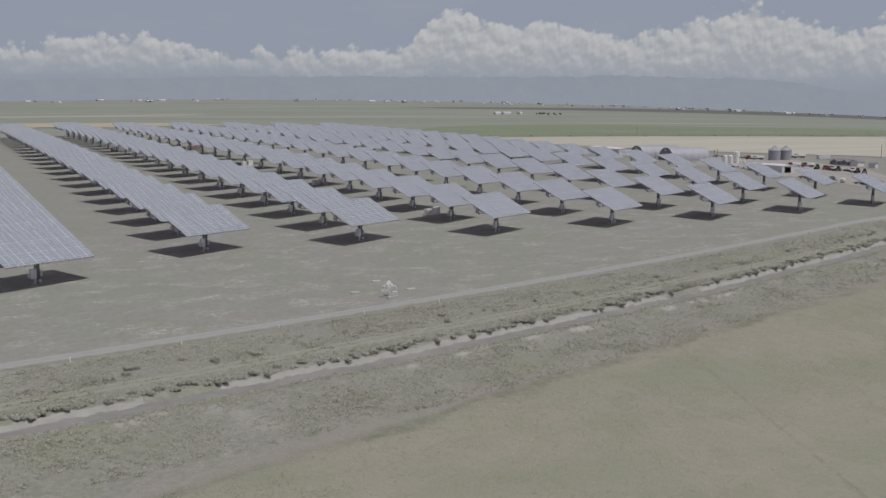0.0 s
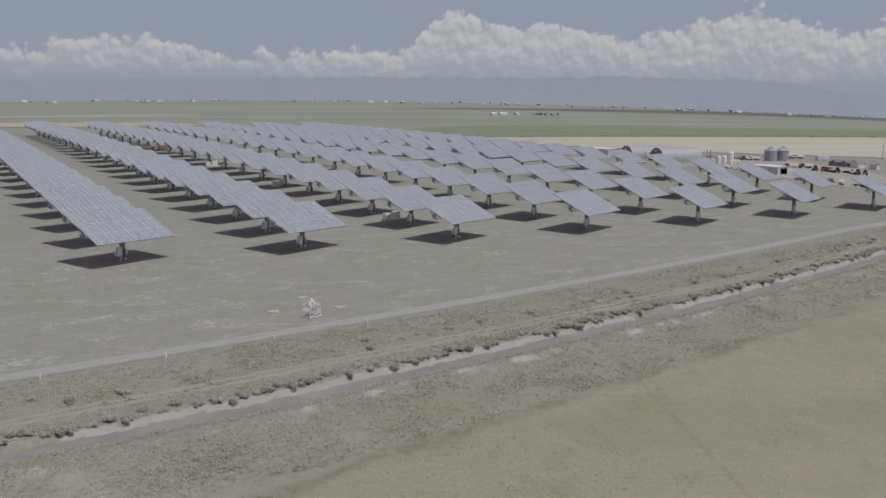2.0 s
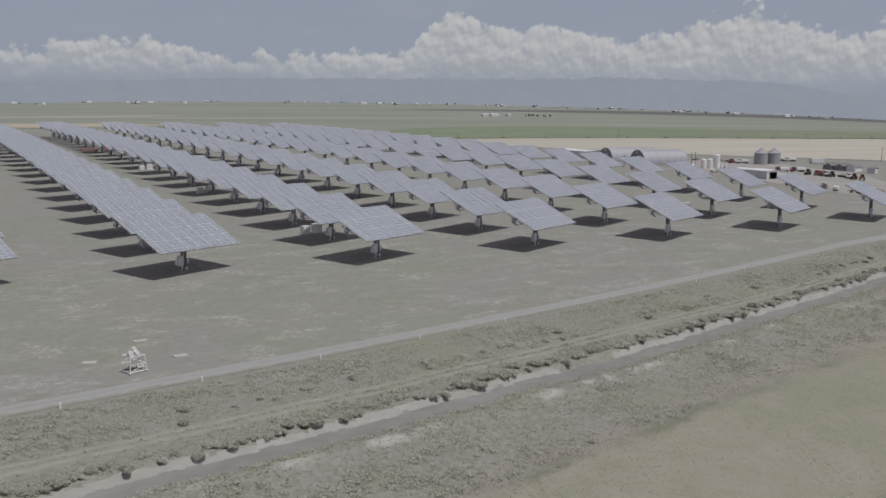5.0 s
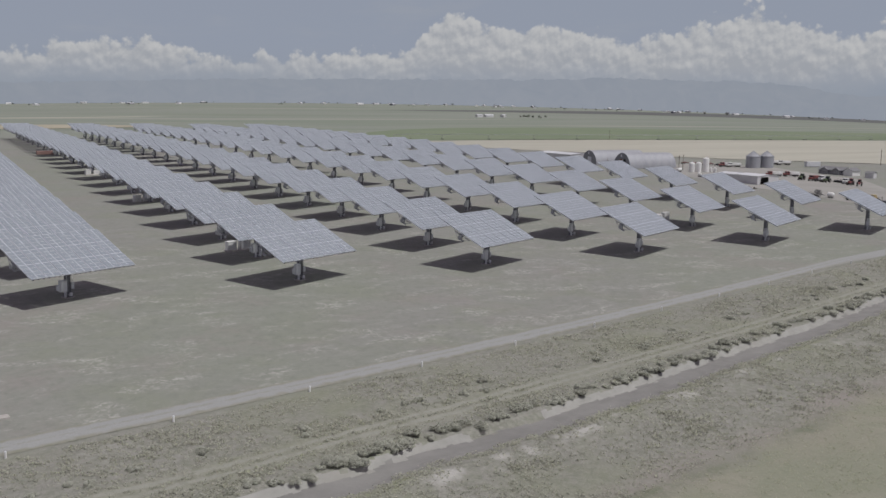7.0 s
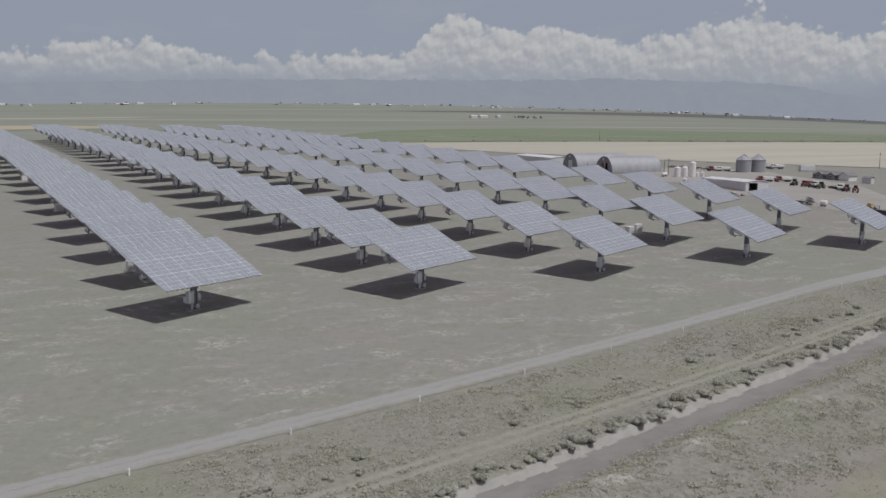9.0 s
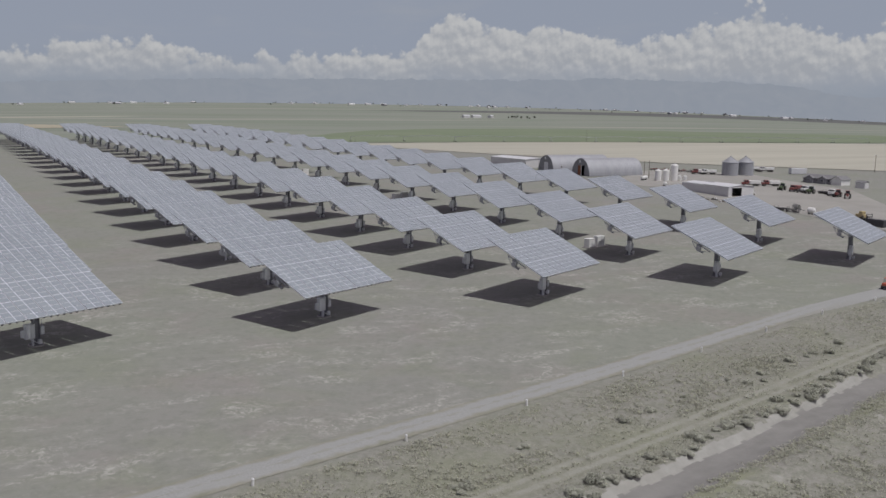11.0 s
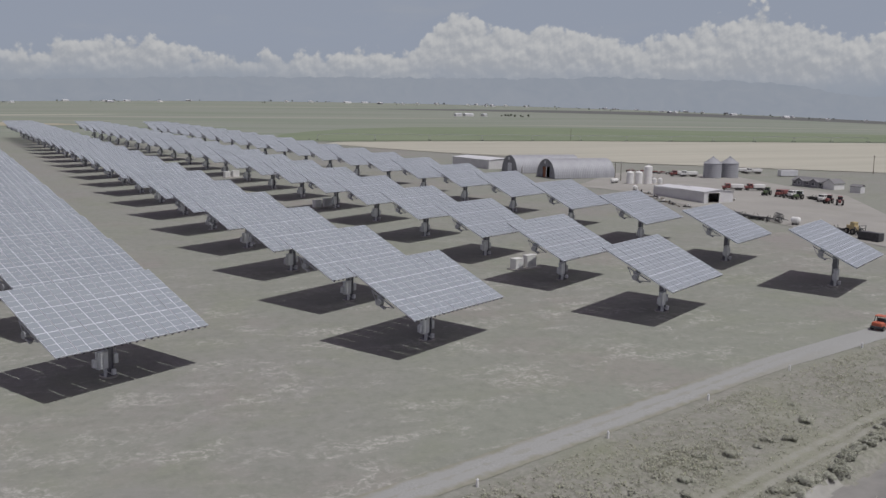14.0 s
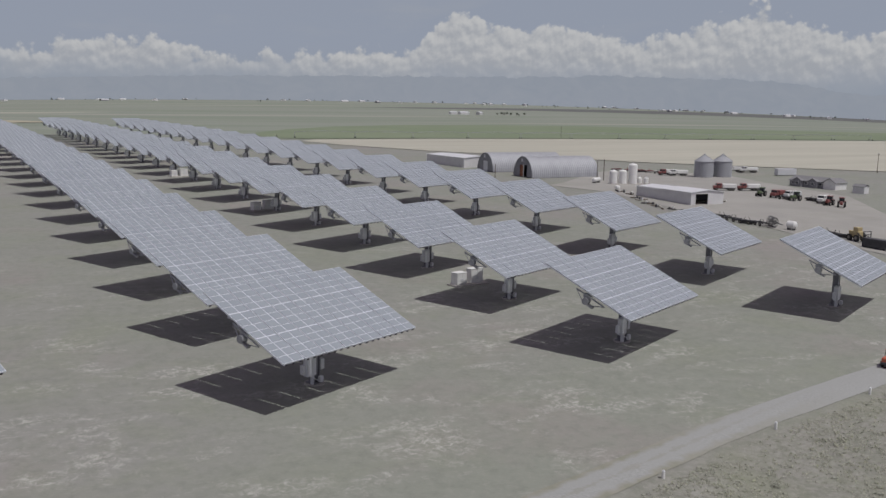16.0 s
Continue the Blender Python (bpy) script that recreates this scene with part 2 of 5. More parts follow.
def land_material():
    m = Mat("plain_soil_and_grass", 0.95, spec=0.2)
    v = m.coords()
    s = m.n.new("ShaderNodeSeparateXYZ")
    m.l.new(v, s.inputs[0])
    X, Y = s.outputs[0], s.outputs[1]

    def off(slope, start):
        return m.maths("SUBTRACT", m.maths("SUBTRACT", Y, m.maths("MULTIPLY", X, slope)), start)

    def bend(c0, c1, c2, after, before):
        """Distance north of a line that bends as c0 + c1 x + c2 x x and runs on straight at both ends."""
        xc = m.maths("MINIMUM", m.maths("MAXIMUM", X, -60.0), 262.0)
        line = m.maths("ADD", m.maths("MULTIPLY", xc, c1), m.maths("MULTIPLY", m.maths("MULTIPLY", xc, xc), c2))
        past = m.maths("MULTIPLY", m.maths("MAXIMUM", m.maths("SUBTRACT", X, 262.0), 0.0), after)
        ahead = m.maths("MULTIPLY", m.maths("MINIMUM", m.maths("ADD", X, 60.0), 0.0), before)
        return m.maths("SUBTRACT", m.maths("SUBTRACT", Y, c0), m.maths("ADD", line, m.maths("ADD", past, ahead)))

    def blend(fac, share, a, b):
        return m.mix(m.maths("MULTIPLY", fac, share), a, b)

    big, mid, fine, grit = m.noise(v, 0.012, 5), m.noise(v, 0.07, 6, 0.6, 0.6), m.noise(v, 0.55, 6, 0.7), m.noise(v, 3.0, 3)
    clump = m.noise(v, 1.5, 5, 0.72, 0.4)
    # the solar field: grey-green grazed grass with pale alkali crust and reddish bare soil
    site = m.mix(m.step(big, 0.38, 0.62), (0.252, 0.247, 0.226), (0.243, 0.250, 0.212))
    site = blend(m.step(m.noise(v, 0.06, 6, 0.66, 0.4), 0.48, 0.66), 0.55, site, (0.228, 0.240, 0.182))
    site = blend(m.step(m.noise(v, 0.035, 5, 0.66), 0.52, 0.70), 0.6, site, (0.274, 0.240, 0.228))
    site = blend(m.step(fine, 0.46, 0.66), 0.5, site, (0.188, 0.192, 0.164))
    site = blend(m.step(clump, 0.52, 0.70), 0.4, site, (0.312, 0.306, 0.270))
    streak = m.noise(m.coords((0.085, 0.15, 0.1)), 1.0, 7, 0.68, 0.5)
    crust = m.maths("MULTIPLY", m.step(streak, 0.50, 0.63), m.step(m.noise(v, 0.9, 7, 0.78, 0.9), 0.47, 0.60))
    near_front = m.maths("MULTIPLY", m.step(Y, 90.0, 0.0), 0.75)
    site = m.mix(m.maths("MULTIPLY", crust, m.maths("ADD", near_front, 0.22)), site, (0.415, 0.398, 0.362))
    # scrub strip on both sides of the channel: pale clods, dark gaps, olive drifts
    scrub = m.mix(m.step(m.noise(v, 0.7, 6, 0.72), 0.40, 0.60), (0.262, 0.252, 0.224), (0.205, 0.206, 0.168))
    scrub = blend(m.step(clump, 0.50, 0.62), 0.55, scrub, (0.325, 0.318, 0.275))
    scrub = blend(m.step(clump, 0.46, 0.36), 0.55, scrub, (0.158, 0.156, 0.128))
    scrub = blend(m.step(m.noise(v, 0.05, 5, 0.62), 0.48, 0.66), 0.5, scrub, (0.222, 0.232, 0.158))
    scrub = blend(m.step(m.noise(v, 0.09, 5, 0.66), 0.60, 0.72), 0.6, scrub, (0.345, 0.335, 0.302))
    # pinkish bare edge of the crop
    bare = m.mix(m.step(mid, 0.35, 0.65), (0.272, 0.246, 0.222), (0.246, 0.236, 0.200))
    bare = blend(m.step(clump, 0.52, 0.64), 0.5, bare, (0.318, 0.302, 0.262))
    bare = blend(m.step(fine, 0.52, 0.68), 0.4, bare, (0.195, 0.192, 0.155))
    # the crop: thin olive green over buff soil, with darker drifts and faint wheel tracks
    crop = m.mix(m.step(m.noise(m.coords((0.03, 0.05, 0.02)), 1.0, 7, 0.66, 0.8), 0.42, 0.62), (0.246, 0.246, 0.186), (0.290, 0.268, 0.216))
    crop = blend(m.step(m.noise(v, 0.09, 7, 0.70, 0.5), 0.48, 0.66), 0.6, crop, (0.215, 0.226, 0.158))
    crop = blend(m.step(m.noise(v, 0.32, 7, 0.75, 0.3), 0.54, 0.70), 0.5, crop, (0.198, 0.208, 0.146))
    crop = blend(m.step(m.noise(v, 1.9, 5, 0.75), 0.50, 0.68), 0.4, crop, (0.292, 0.290, 0.228))
    crop = blend(m.step(m.noise(v, 1.1, 5, 0.75), 0.54, 0.70), 0.45, crop, (0.188, 0.198, 0.142))
    for slope, start, wide, tone in WHEEL_TRACKS:
        d = m.maths("ABSOLUTE", m.maths("ADD", off(slope, start), m.maths("MULTIPLY", m.maths("SUBTRACT", mid, 0.5), 3.0)))
        crop = blend(m.maths("MULTIPLY", m.step(d, wide, wide * 0.4), m.step(fine, 0.40, 0.60)), 0.45, crop, tone)
    wob = m.maths("MULTIPLY", m.maths("SUBTRACT", mid, 0.5), 9.0)
    d_crop = m.maths("ADD", off(0.2135, -150.3), m.maths("ADD", wob, m.maths("MULTIPLY", m.maths("SUBTRACT", fine, 0.5), 2.5)))
    d_bank = m.maths("ADD", bend(-116.3, 0.106, 0.000335, 0.2, 0.0658), m.maths("MULTIPLY", m.maths("SUBTRACT", m.noise(v, 0.4, 5, 0.65), 0.5), 3.5))
    c = m.mix(m.step(d_crop, -2.5, 0.5), crop, bare)
    c = m.mix(m.step(d_crop, 1.0, 6.0), c, scrub)
    # darker weeds where the crop ends
    edge = m.maths("MULTIPLY", m.step(d_crop, -2.2, -0.6), m.step(d_crop, 1.6, 0.0))
    c = m.mix(m.maths("MULTIPLY", edge, m.maths("MULTIPLY", m.step(m.noise(v, 0.06, 5, 0.6), 0.38, 0.6), m.step(fine, 0.30, 0.55))), c, (0.172, 0.180, 0.128))
    # pale and yellow-green lip south of the channel
    south = m.maths("MULTIPLY", m.step(d_bank, -9.0, -7.6), m.step(d_bank, -5.0, -6.2))
    c = blend(m.maths("MULTIPLY", south, m.step(m.noise(v, 0.05, 4), 0.42, 0.58)), 0.6, c, (0.250, 0.262, 0.165))
    pale = m.maths("MULTIPLY", m.step(d_bank, -11.0, -9.6), m.step(d_bank, -7.0, -8.4))
    c = m.mix(m.maths("MULTIPLY", pale, m.step(m.noise(v, 0.11, 4), 0.53, 0.62)), c, (0.400, 0.385, 0.355))
    # wheel ruts between the channel and the road, grass along them
    rut = bend(-108.2, 0.115, 0.000237, 0.16, 0.0866)
    c = blend(m.step(m.maths("ABSOLUTE", rut), 3.4, 1.6), 0.4, c, (0.250, 0.252, 0.188))
    rut2 = m.maths("ABSOLUTE", m.maths("SUBTRACT", m.maths("ABSOLUTE", rut), 1.0))
    c = m.mix(m.maths("MULTIPLY", m.step(rut2, 0.65, 0.25), m.maths("MULTIPLY", m.step(fine, 0.32, 0.55), 0.8)), c, (0.308, 0.302, 0.262))
    d_road = m.maths("ADD", bend(-90.4, 0.115, 0.000237, 0.16, 0.0866), m.maths("MULTIPLY", wob, 0.25))
    c = m.mix(m.step(d_road, -2.0, 2.0), c, site)
    # the far plain in long olive and buff strips, tones lightened to paint in haze
    strip = m.noise(m.coords((0.0006, 0.006, 0.001)), 1.0, 3, 0.5)
    plain = m.ramp(strip, (0.36, (0.224, 0.244, 0.196)), (0.46, (0.246, 0.258, 0.219)), (0.55, (0.205, 0.231, 0.181)), (0.66, (0.299, 0.293, 0.251)))
    far = m.maths("ADD", m.maths("MULTIPLY", X, 0.45), m.maths("MULTIPLY", Y, 0.9))
    plough = off(-0.29, 2420.0)
    plough_top = m.maths("ADD", m.maths("MULTIPLY", m.maths("SUBTRACT", X, 1300.0), 0.5), 130.0)
    dark = m.maths("MULTIPLY", m.maths("MULTIPLY", m.step(plough, 0.0, 60.0), m.step(m.maths("SUBTRACT", plough, plough_top), 60.0, 0.0)), m.step(X, 1150.0, 1350.0))
    plain = m.mix(m.maths("MULTIPLY", dark, 0.85), plain, (0.105, 0.105, 0.105))
    buff = m.maths("ABSOLUTE", off(0.6, 1195.0))
    plain = m.mix(m.maths("MULTIPLY", m.maths("MULTIPLY", m.step(buff, 45.0, 25.0), m.step(X, 470.0, 400.0)), 0.8), plain, (0.386, 0.367, 0.298))
    c = m.mix(m.step(far, 560.0, 700.0), c, plain)
    c = m.mix(1.0, c, (0.985, 1.01, 1.012), "MULTIPLY")
    m.color(c)
    m.bump(m.maths("ADD", fine, m.maths("MULTIPLY", grit, 0.4)), 0.45, 0.25)
    return m.m


M_LAND = land_material()


def road_material():
    m = Mat("gravel", 0.95, spec=0.2)
    v = m.coords()
    s = m.n.new("ShaderNodeSeparateXYZ")
    m.l.new(v, s.inputs[0])
    X, Y = s.outputs[0], s.outputs[1]
    fine, mid = m.noise(v, 4, 3), m.noise(v, 0.35, 5)
    c = m.mix(m.step(mid, 0.35, 0.65), m.mix(m.step(fine, 0.35, 0.65), (0.278, 0.285, 0.274), (0.335, 0.342, 0.330)), (0.306, 0.313, 0.300))
    # grass creeps in from both edges and along the crown
    line = m.maths("ADD", m.maths("MULTIPLY", X, 0.115), m.maths("MULTIPLY", m.maths("MULTIPLY", X, X), 0.000237))
    d = m.maths("ABSOLUTE", m.maths("SUBTRACT", Y, m.maths("SUBTRACT", line, 87.9)))
    edge = m.maths("ADD", d, m.maths("MULTIPLY", m.maths("SUBTRACT", m.noise(v, 0.5, 5, 0.65), 0.5), 2.4))
    grass = m.mix(m.step(m.noise(v, 0.55, 5, 0.65), 0.4, 0.65), (0.268, 0.264, 0.222), (0.225, 0.23, 0.18))
    near = m.step(X, 285.0, 250.0)
    c = m.mix(m.maths("MULTIPLY", m.step(edge, 1.3, 2.1), near), c, grass)
    c = m.mix(m.maths("MULTIPLY", m.maths("MULTIPLY", m.step(edge, 0.35, 0.05), 0.45), near), c, grass)
    m.color(c)
    m.bump(fine, 0.3, 0.05)
    return m.m


M_ROAD = road_material()


def soil(name, a, b, scale=(0.01, 0.06, 0.02), c=None):
    m = Mat(name, 0.95, spec=0.2)
    f = m.noise(m.coords(scale), 1.0, 5, 0.6)
    col = m.mix(m.step(f, 0.35, 0.65), a, b)
    if c:
        col = m.mix(m.maths("MULTIPLY", m.step(m.noise(m.coords(), 0.06, 5, 0.65), 0.5, 0.7), 0.6), col, c)
    m.color(col)
    m.bump(m.noise(m.coords(), 0.8, 4), 0.4, 0.2)
    return m.m


def axis(lo, hi, fine_lo, fine_hi, fine, grow=1.22):
    out, v, st = [], fine_lo, fine
    while v < fine_hi:
        out.append(v)
        v += fine
    while v < hi:
        out.append(v)
        st *= grow
        v += st
    out.append(hi)
    v, st, left = fine_lo, fine, []
    while True:
        st *= grow
        v -= st
        if v < lo:
            break
        left.append(v)
    return [lo] + left[::-1] + out


def land_z(x, y):
    """The land with the dug channel, its steep north bank and small humps."""
    z = gz(x, y)
    d = y - ditch_y(x)
    if -200 < x < 900 and -60 < d < 45:
        e = d + ditch_wander(x)
        if -7.0 < e < 0.0:
            z -= 0.62 * min(1.0, -e / 0.7) * min(1.0, (e + 7.0) / 3.2)
        z += 0.25 * math.exp(-((e - 1.8) / 1.4) ** 2) + 0.4 * math.exp(-((e + 9.0) / 2.0) ** 2)
        calm = min(1.0, max(0.0, (20 - d) / 6)) * min(1.0, (d + 60) / 20)
        z += calm * (0.16 * noise.noise((x * 0.35, y * 0.35, 0)) + 0.25 * noise.noise((x * 0.06, y * 0.06, 2)))
    return z


M_BANK = soil("pale_cut_bank", (0.285, 0.286, 0.262), (0.338, 0.337, 0.312), (0.5, 0.5, 0.8), (0.27, 0.262, 0.228))
M_BED = soil("grey_channel_silt", (0.205, 0.202, 0.190), (0.240, 0.237, 0.223), (0.25, 0.5, 0.3), (0.285, 0.283, 0.262))


def land():
    us = axis(-4600, 4600, -70, 410, 1.0, 1.13)
    vs = axis(-4600, 4600, -9.2, 3.0, 0.4, 1.09)
    bm = bmesh.new()
    rows = []
    for v in vs:
        rows.append([bm.verts.new((u, v + ditch_y(u), land_z(u, v + ditch_y(u)))) for u in us])
    wander = [ditch_wander(u) for u in us]
    rng = random.Random(3)
    for k, (r0, r1) in enumerate(zip(rows, rows[1:])):
        for i in range(len(us) - 1):
            f = bm.faces.new((r0[i], r0[i + 1], r1[i + 1], r1[i]))
            f.smooth = True
            e = (vs[k] + vs[k + 1]) / 2 + wander[i] + rng.uniform(-0.28, 0.28)
            if -70 < us[i] < 420 and -6.0 < e < 0.15:
                grown = noise.noise((us[i] * 0.05, 12.0, 0)) > 0.24 and e > -1.2
                f.material_index = 0 if grown else 1 if e > -1.0 else 2
    return part("ground", bm, [M_LAND, M_BANK, M_BED])


tagged(land(), "dry patchy grass, pale soil and a shallow channel on the plain", "ground", kind="structure")


def ribbon(name, mid, half, x0, x1, dx, lift, material, label, category="road"):
    bm = bmesh.new()
    last = None
    n = int((x1 - x0) / dx)
    for i in range(n + 1):
        x = x0 + (x1 - x0) * i / n
        row = []
        for k in (-1, -0.5, 0, 0.5, 1):
            y = mid(x) + k * half * (1 + 0.16 * noise.noise((x * 0.12, k * 3, 0)))
            row.append(bm.verts.new((x, y, gz(x, y) + lift * (1 - k ** 4) + 0.05)))
        if last:
            for a in range(4):
                bm.faces.new((last[a], row[a], row[a + 1], last[a + 1])).smooth = True
        last = row
    return tagged(part(name, bm, material), label, category, kind="structure")


ribbon("road", road_y, 2.4, -160, 700, 3, 0.10, M_ROAD, "pale gravel service road beside the solar field")


def field(name, outline, material, label, lift=0.25, cells=26, category="field"):
    """A field draped over the land: its outline is filled with a grid of quads."""
    pts = [Vector((x, y, 0)) for x, y in outline]
    bm = bmesh.new()
    f = bm.faces.new([bm.verts.new(p) for p in pts])
    lo = [min(p[i] for p in pts) for i in (0, 1)]
    hi = [max(p[i] for p in pts) for i in (0, 1)]
    for i in (0, 1):
        for k in range(1, cells):
            co = Vector((0, 0, 0))
            co[i] = lo[i] + (hi[i] - lo[i]) * k / cells
            no = Vector((0, 0, 0))
            no[i] = 1
            bmesh.ops.bisect_plane(bm, geom=bm.verts[:] + bm.edges[:] + bm.faces[:], plane_co=co, plane_no=no)
    for v in bm.verts:
        v.co.z = gz(v.co.x, v.co.y) + lift
    bmesh.ops.recalc_face_normals(bm, faces=bm.faces[:])
    if sum(f.normal.z for f in bm.faces) < 0:
        bmesh.ops.reverse_faces(bm, faces=bm.faces[:])
    return tagged(part(name, bm, material), label, category, kind="structure")


M_TAN = soil("bare_tan_field", (0.375, 0.367, 0.306), (0.43, 0.42, 0.353), (0.004, 0.05, 0.02))
M_GREEN = soil("irrigated_green_crop", (0.172, 0.212, 0.135), (0.195, 0.230, 0.152), (0.01, 0.01, 0.01))
M_LOT = soil("packed_gravel_yard", (0.293, 0.288, 0.266), (0.333, 0.326, 0.30), (0.05, 0.05, 0.05), (0.262, 0.26, 0.225))
M_BUFF = soil("buff_stubble_strip", (0.36, 0.33, 0.25), (0.40, 0.37, 0.28), (0.004, 0.03, 0.02))
field("field_tan", [(410, 470), (428, 493), (520, 496), (640, 489), (790, 461), (960, 426), (830, 330), (640, 195), (590, 160), (545, 205), (500, 252), (482, 290), (442, 354), (418, 420)],
      M_TAN, "bare tan field with faint harrow lines")
field("field_green", [(404, 545), (412, 512), (428, 502), (545, 508), (690, 489), (970, 446), (1150, 560), (1260, 655), (1017, 769), (916, 846), (800, 870), (672, 850), (560, 780), (480, 690), (425, 610)],
      M_GREEN, "green irrigated crop circle edge", 0.3)
field("field_stubble", [(-150, 760), (150, 780), (330, 880), (250, 950), (-200, 860)], M_BUFF, "buff stubble strip behind the solar field", 0.4)
field("yard", [(388, 165), (400, 172), (440, 205), (472, 216), (486, 170), (474, 135), (466, 100), (425, 52), (390, 18), (372, 8), (376, 40), (384, 72), (384, 95), (394, 140)],
      M_LOT, "packed grey gravel farmyard", 0.12, 14, "yard")

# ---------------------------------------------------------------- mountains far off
# Glowing backdrop: daylight and pale blue haze are put into its emission colour.
M_MOUNT = Mat("painted_haze_mountain", 1.0, spec=0.0)
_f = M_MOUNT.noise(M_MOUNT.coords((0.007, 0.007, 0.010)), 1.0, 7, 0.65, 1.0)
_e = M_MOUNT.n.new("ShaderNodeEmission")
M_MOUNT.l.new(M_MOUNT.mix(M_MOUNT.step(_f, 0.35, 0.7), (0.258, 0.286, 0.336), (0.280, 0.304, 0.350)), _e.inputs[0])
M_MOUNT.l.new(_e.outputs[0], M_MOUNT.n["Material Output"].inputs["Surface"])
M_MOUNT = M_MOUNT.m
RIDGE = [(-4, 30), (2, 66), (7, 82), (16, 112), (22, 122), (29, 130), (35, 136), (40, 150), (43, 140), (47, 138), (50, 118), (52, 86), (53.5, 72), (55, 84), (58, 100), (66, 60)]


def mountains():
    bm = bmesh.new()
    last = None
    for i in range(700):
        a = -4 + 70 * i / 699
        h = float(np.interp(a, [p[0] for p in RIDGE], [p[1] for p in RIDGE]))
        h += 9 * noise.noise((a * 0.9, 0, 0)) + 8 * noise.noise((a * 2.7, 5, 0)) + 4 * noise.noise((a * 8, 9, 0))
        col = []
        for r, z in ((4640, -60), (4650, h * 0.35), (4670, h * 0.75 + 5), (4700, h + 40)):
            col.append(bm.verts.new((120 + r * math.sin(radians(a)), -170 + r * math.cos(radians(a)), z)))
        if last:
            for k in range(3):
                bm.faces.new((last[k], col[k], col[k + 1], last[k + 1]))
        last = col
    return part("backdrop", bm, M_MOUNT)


tagged(mountains(), "glowing backdrop of mountains in painted pale blue haze beyond the plain", "mountains", kind="structure")

# ---------------------------------------------------------------- sun trackers
PITCH_X, PITCH_Y, FACE, TILT = 45.9, 28.55, 23.7, 25.1
HALF_W, HALF_H, PIVOT = 10.92, 6.98, 8.70
M_STEEL = worn("galvanised_steel", (0.36, 0.37, 0.39), 0.45, 0.4, 0.25, 1.5)
M_DARK = worn("weathered_steel_post", (0.19, 0.19, 0.21), 0.55, 0.3, 0.3, 1.5)
M_CAB = worn("cabinet_grey_paint", (0.62, 0.63, 0.65), 0.5, 0.0, 0.12, 0.8)
M_FRAME = worn("pale_aluminium_frame", (0.66, 0.69, 0.74), 0.45, 0.2, 0.15, 1.0)
M_CONC = worn("concrete", (0.42, 0.40, 0.37), 0.9, 0.0, 0.2, 1.2)
M_WHITE = worn("white_paint", (0.72, 0.72, 0.70), 0.55, 0.0, 0.12, 0.7)
M_HOOK = worn("dark_edge_hook", (0.05, 0.05, 0.055), 0.6, 0.3, 0.3, 1.5)
M_LENS = Mat("grey_lens_plate", 0.30, 0.0, 0.5)
_v = M_LENS.coords()
_r = M_LENS.maths("ADD", M_LENS.maths("MULTIPLY", M_LENS.island(), 0.6), M_LENS.maths("MULTIPLY", M_LENS.random(), 0.4))
_c = M_LENS.ramp(_r, (0.0, (0.240, 0.271, 0.296)), (0.5, (0.264, 0.297, 0.322)), (1.0, (0.287, 0.320, 0.345)))
M_LENS.color(M_LENS.mix(M_LENS.maths("MULTIPLY", M_LENS.step(M_LENS.noise(_v, 0.8, 5), 0.45, 0.75), 0.3), _c, (0.325, 0.342, 0.368)))
M_LENS = M_LENS.m
FRONT = [3.9, 0.0, -1.6, -4.9, -6.7, -8.9, -10.1, -8.5]
SHIFT = [0.0, 0.0, 0.5, 0.9, 1.15, 0.35, -0.35, 0.0]
FIRST = [-1, 0, 0, 0, 0, 0, 0, 0]
LAST = [19, 19, 20, 20, 20, 20, 20, 20]
STRIPS, ROWS, GAP = 7, 12, 0.10
STRIP_W = (2 * HALF_W - GAP * (STRIPS - 1)) / STRIPS


def plate_places():
    """Middle and size of the lens plates of one strip: two columns, three groups of four rows."""
    cw = (STRIP_W - 0.30) / 2
    rh = (2 * HALF_H - 0.19 * 2 - 0.11 * 9 - 0.16) / ROWS
    y = -HALF_H + 0.08
    for r in range(ROWS):
        for k in (-1, 1):
            yield k * (cw / 2 + 0.075), y + rh / 2, cw, rh
        y += rh + (0.19 if r % 4 == 3 else 0.11)


def plate(bm, x, y, w, h):
    box(bm, (w, h, 0.03), (x, y, 0.105))


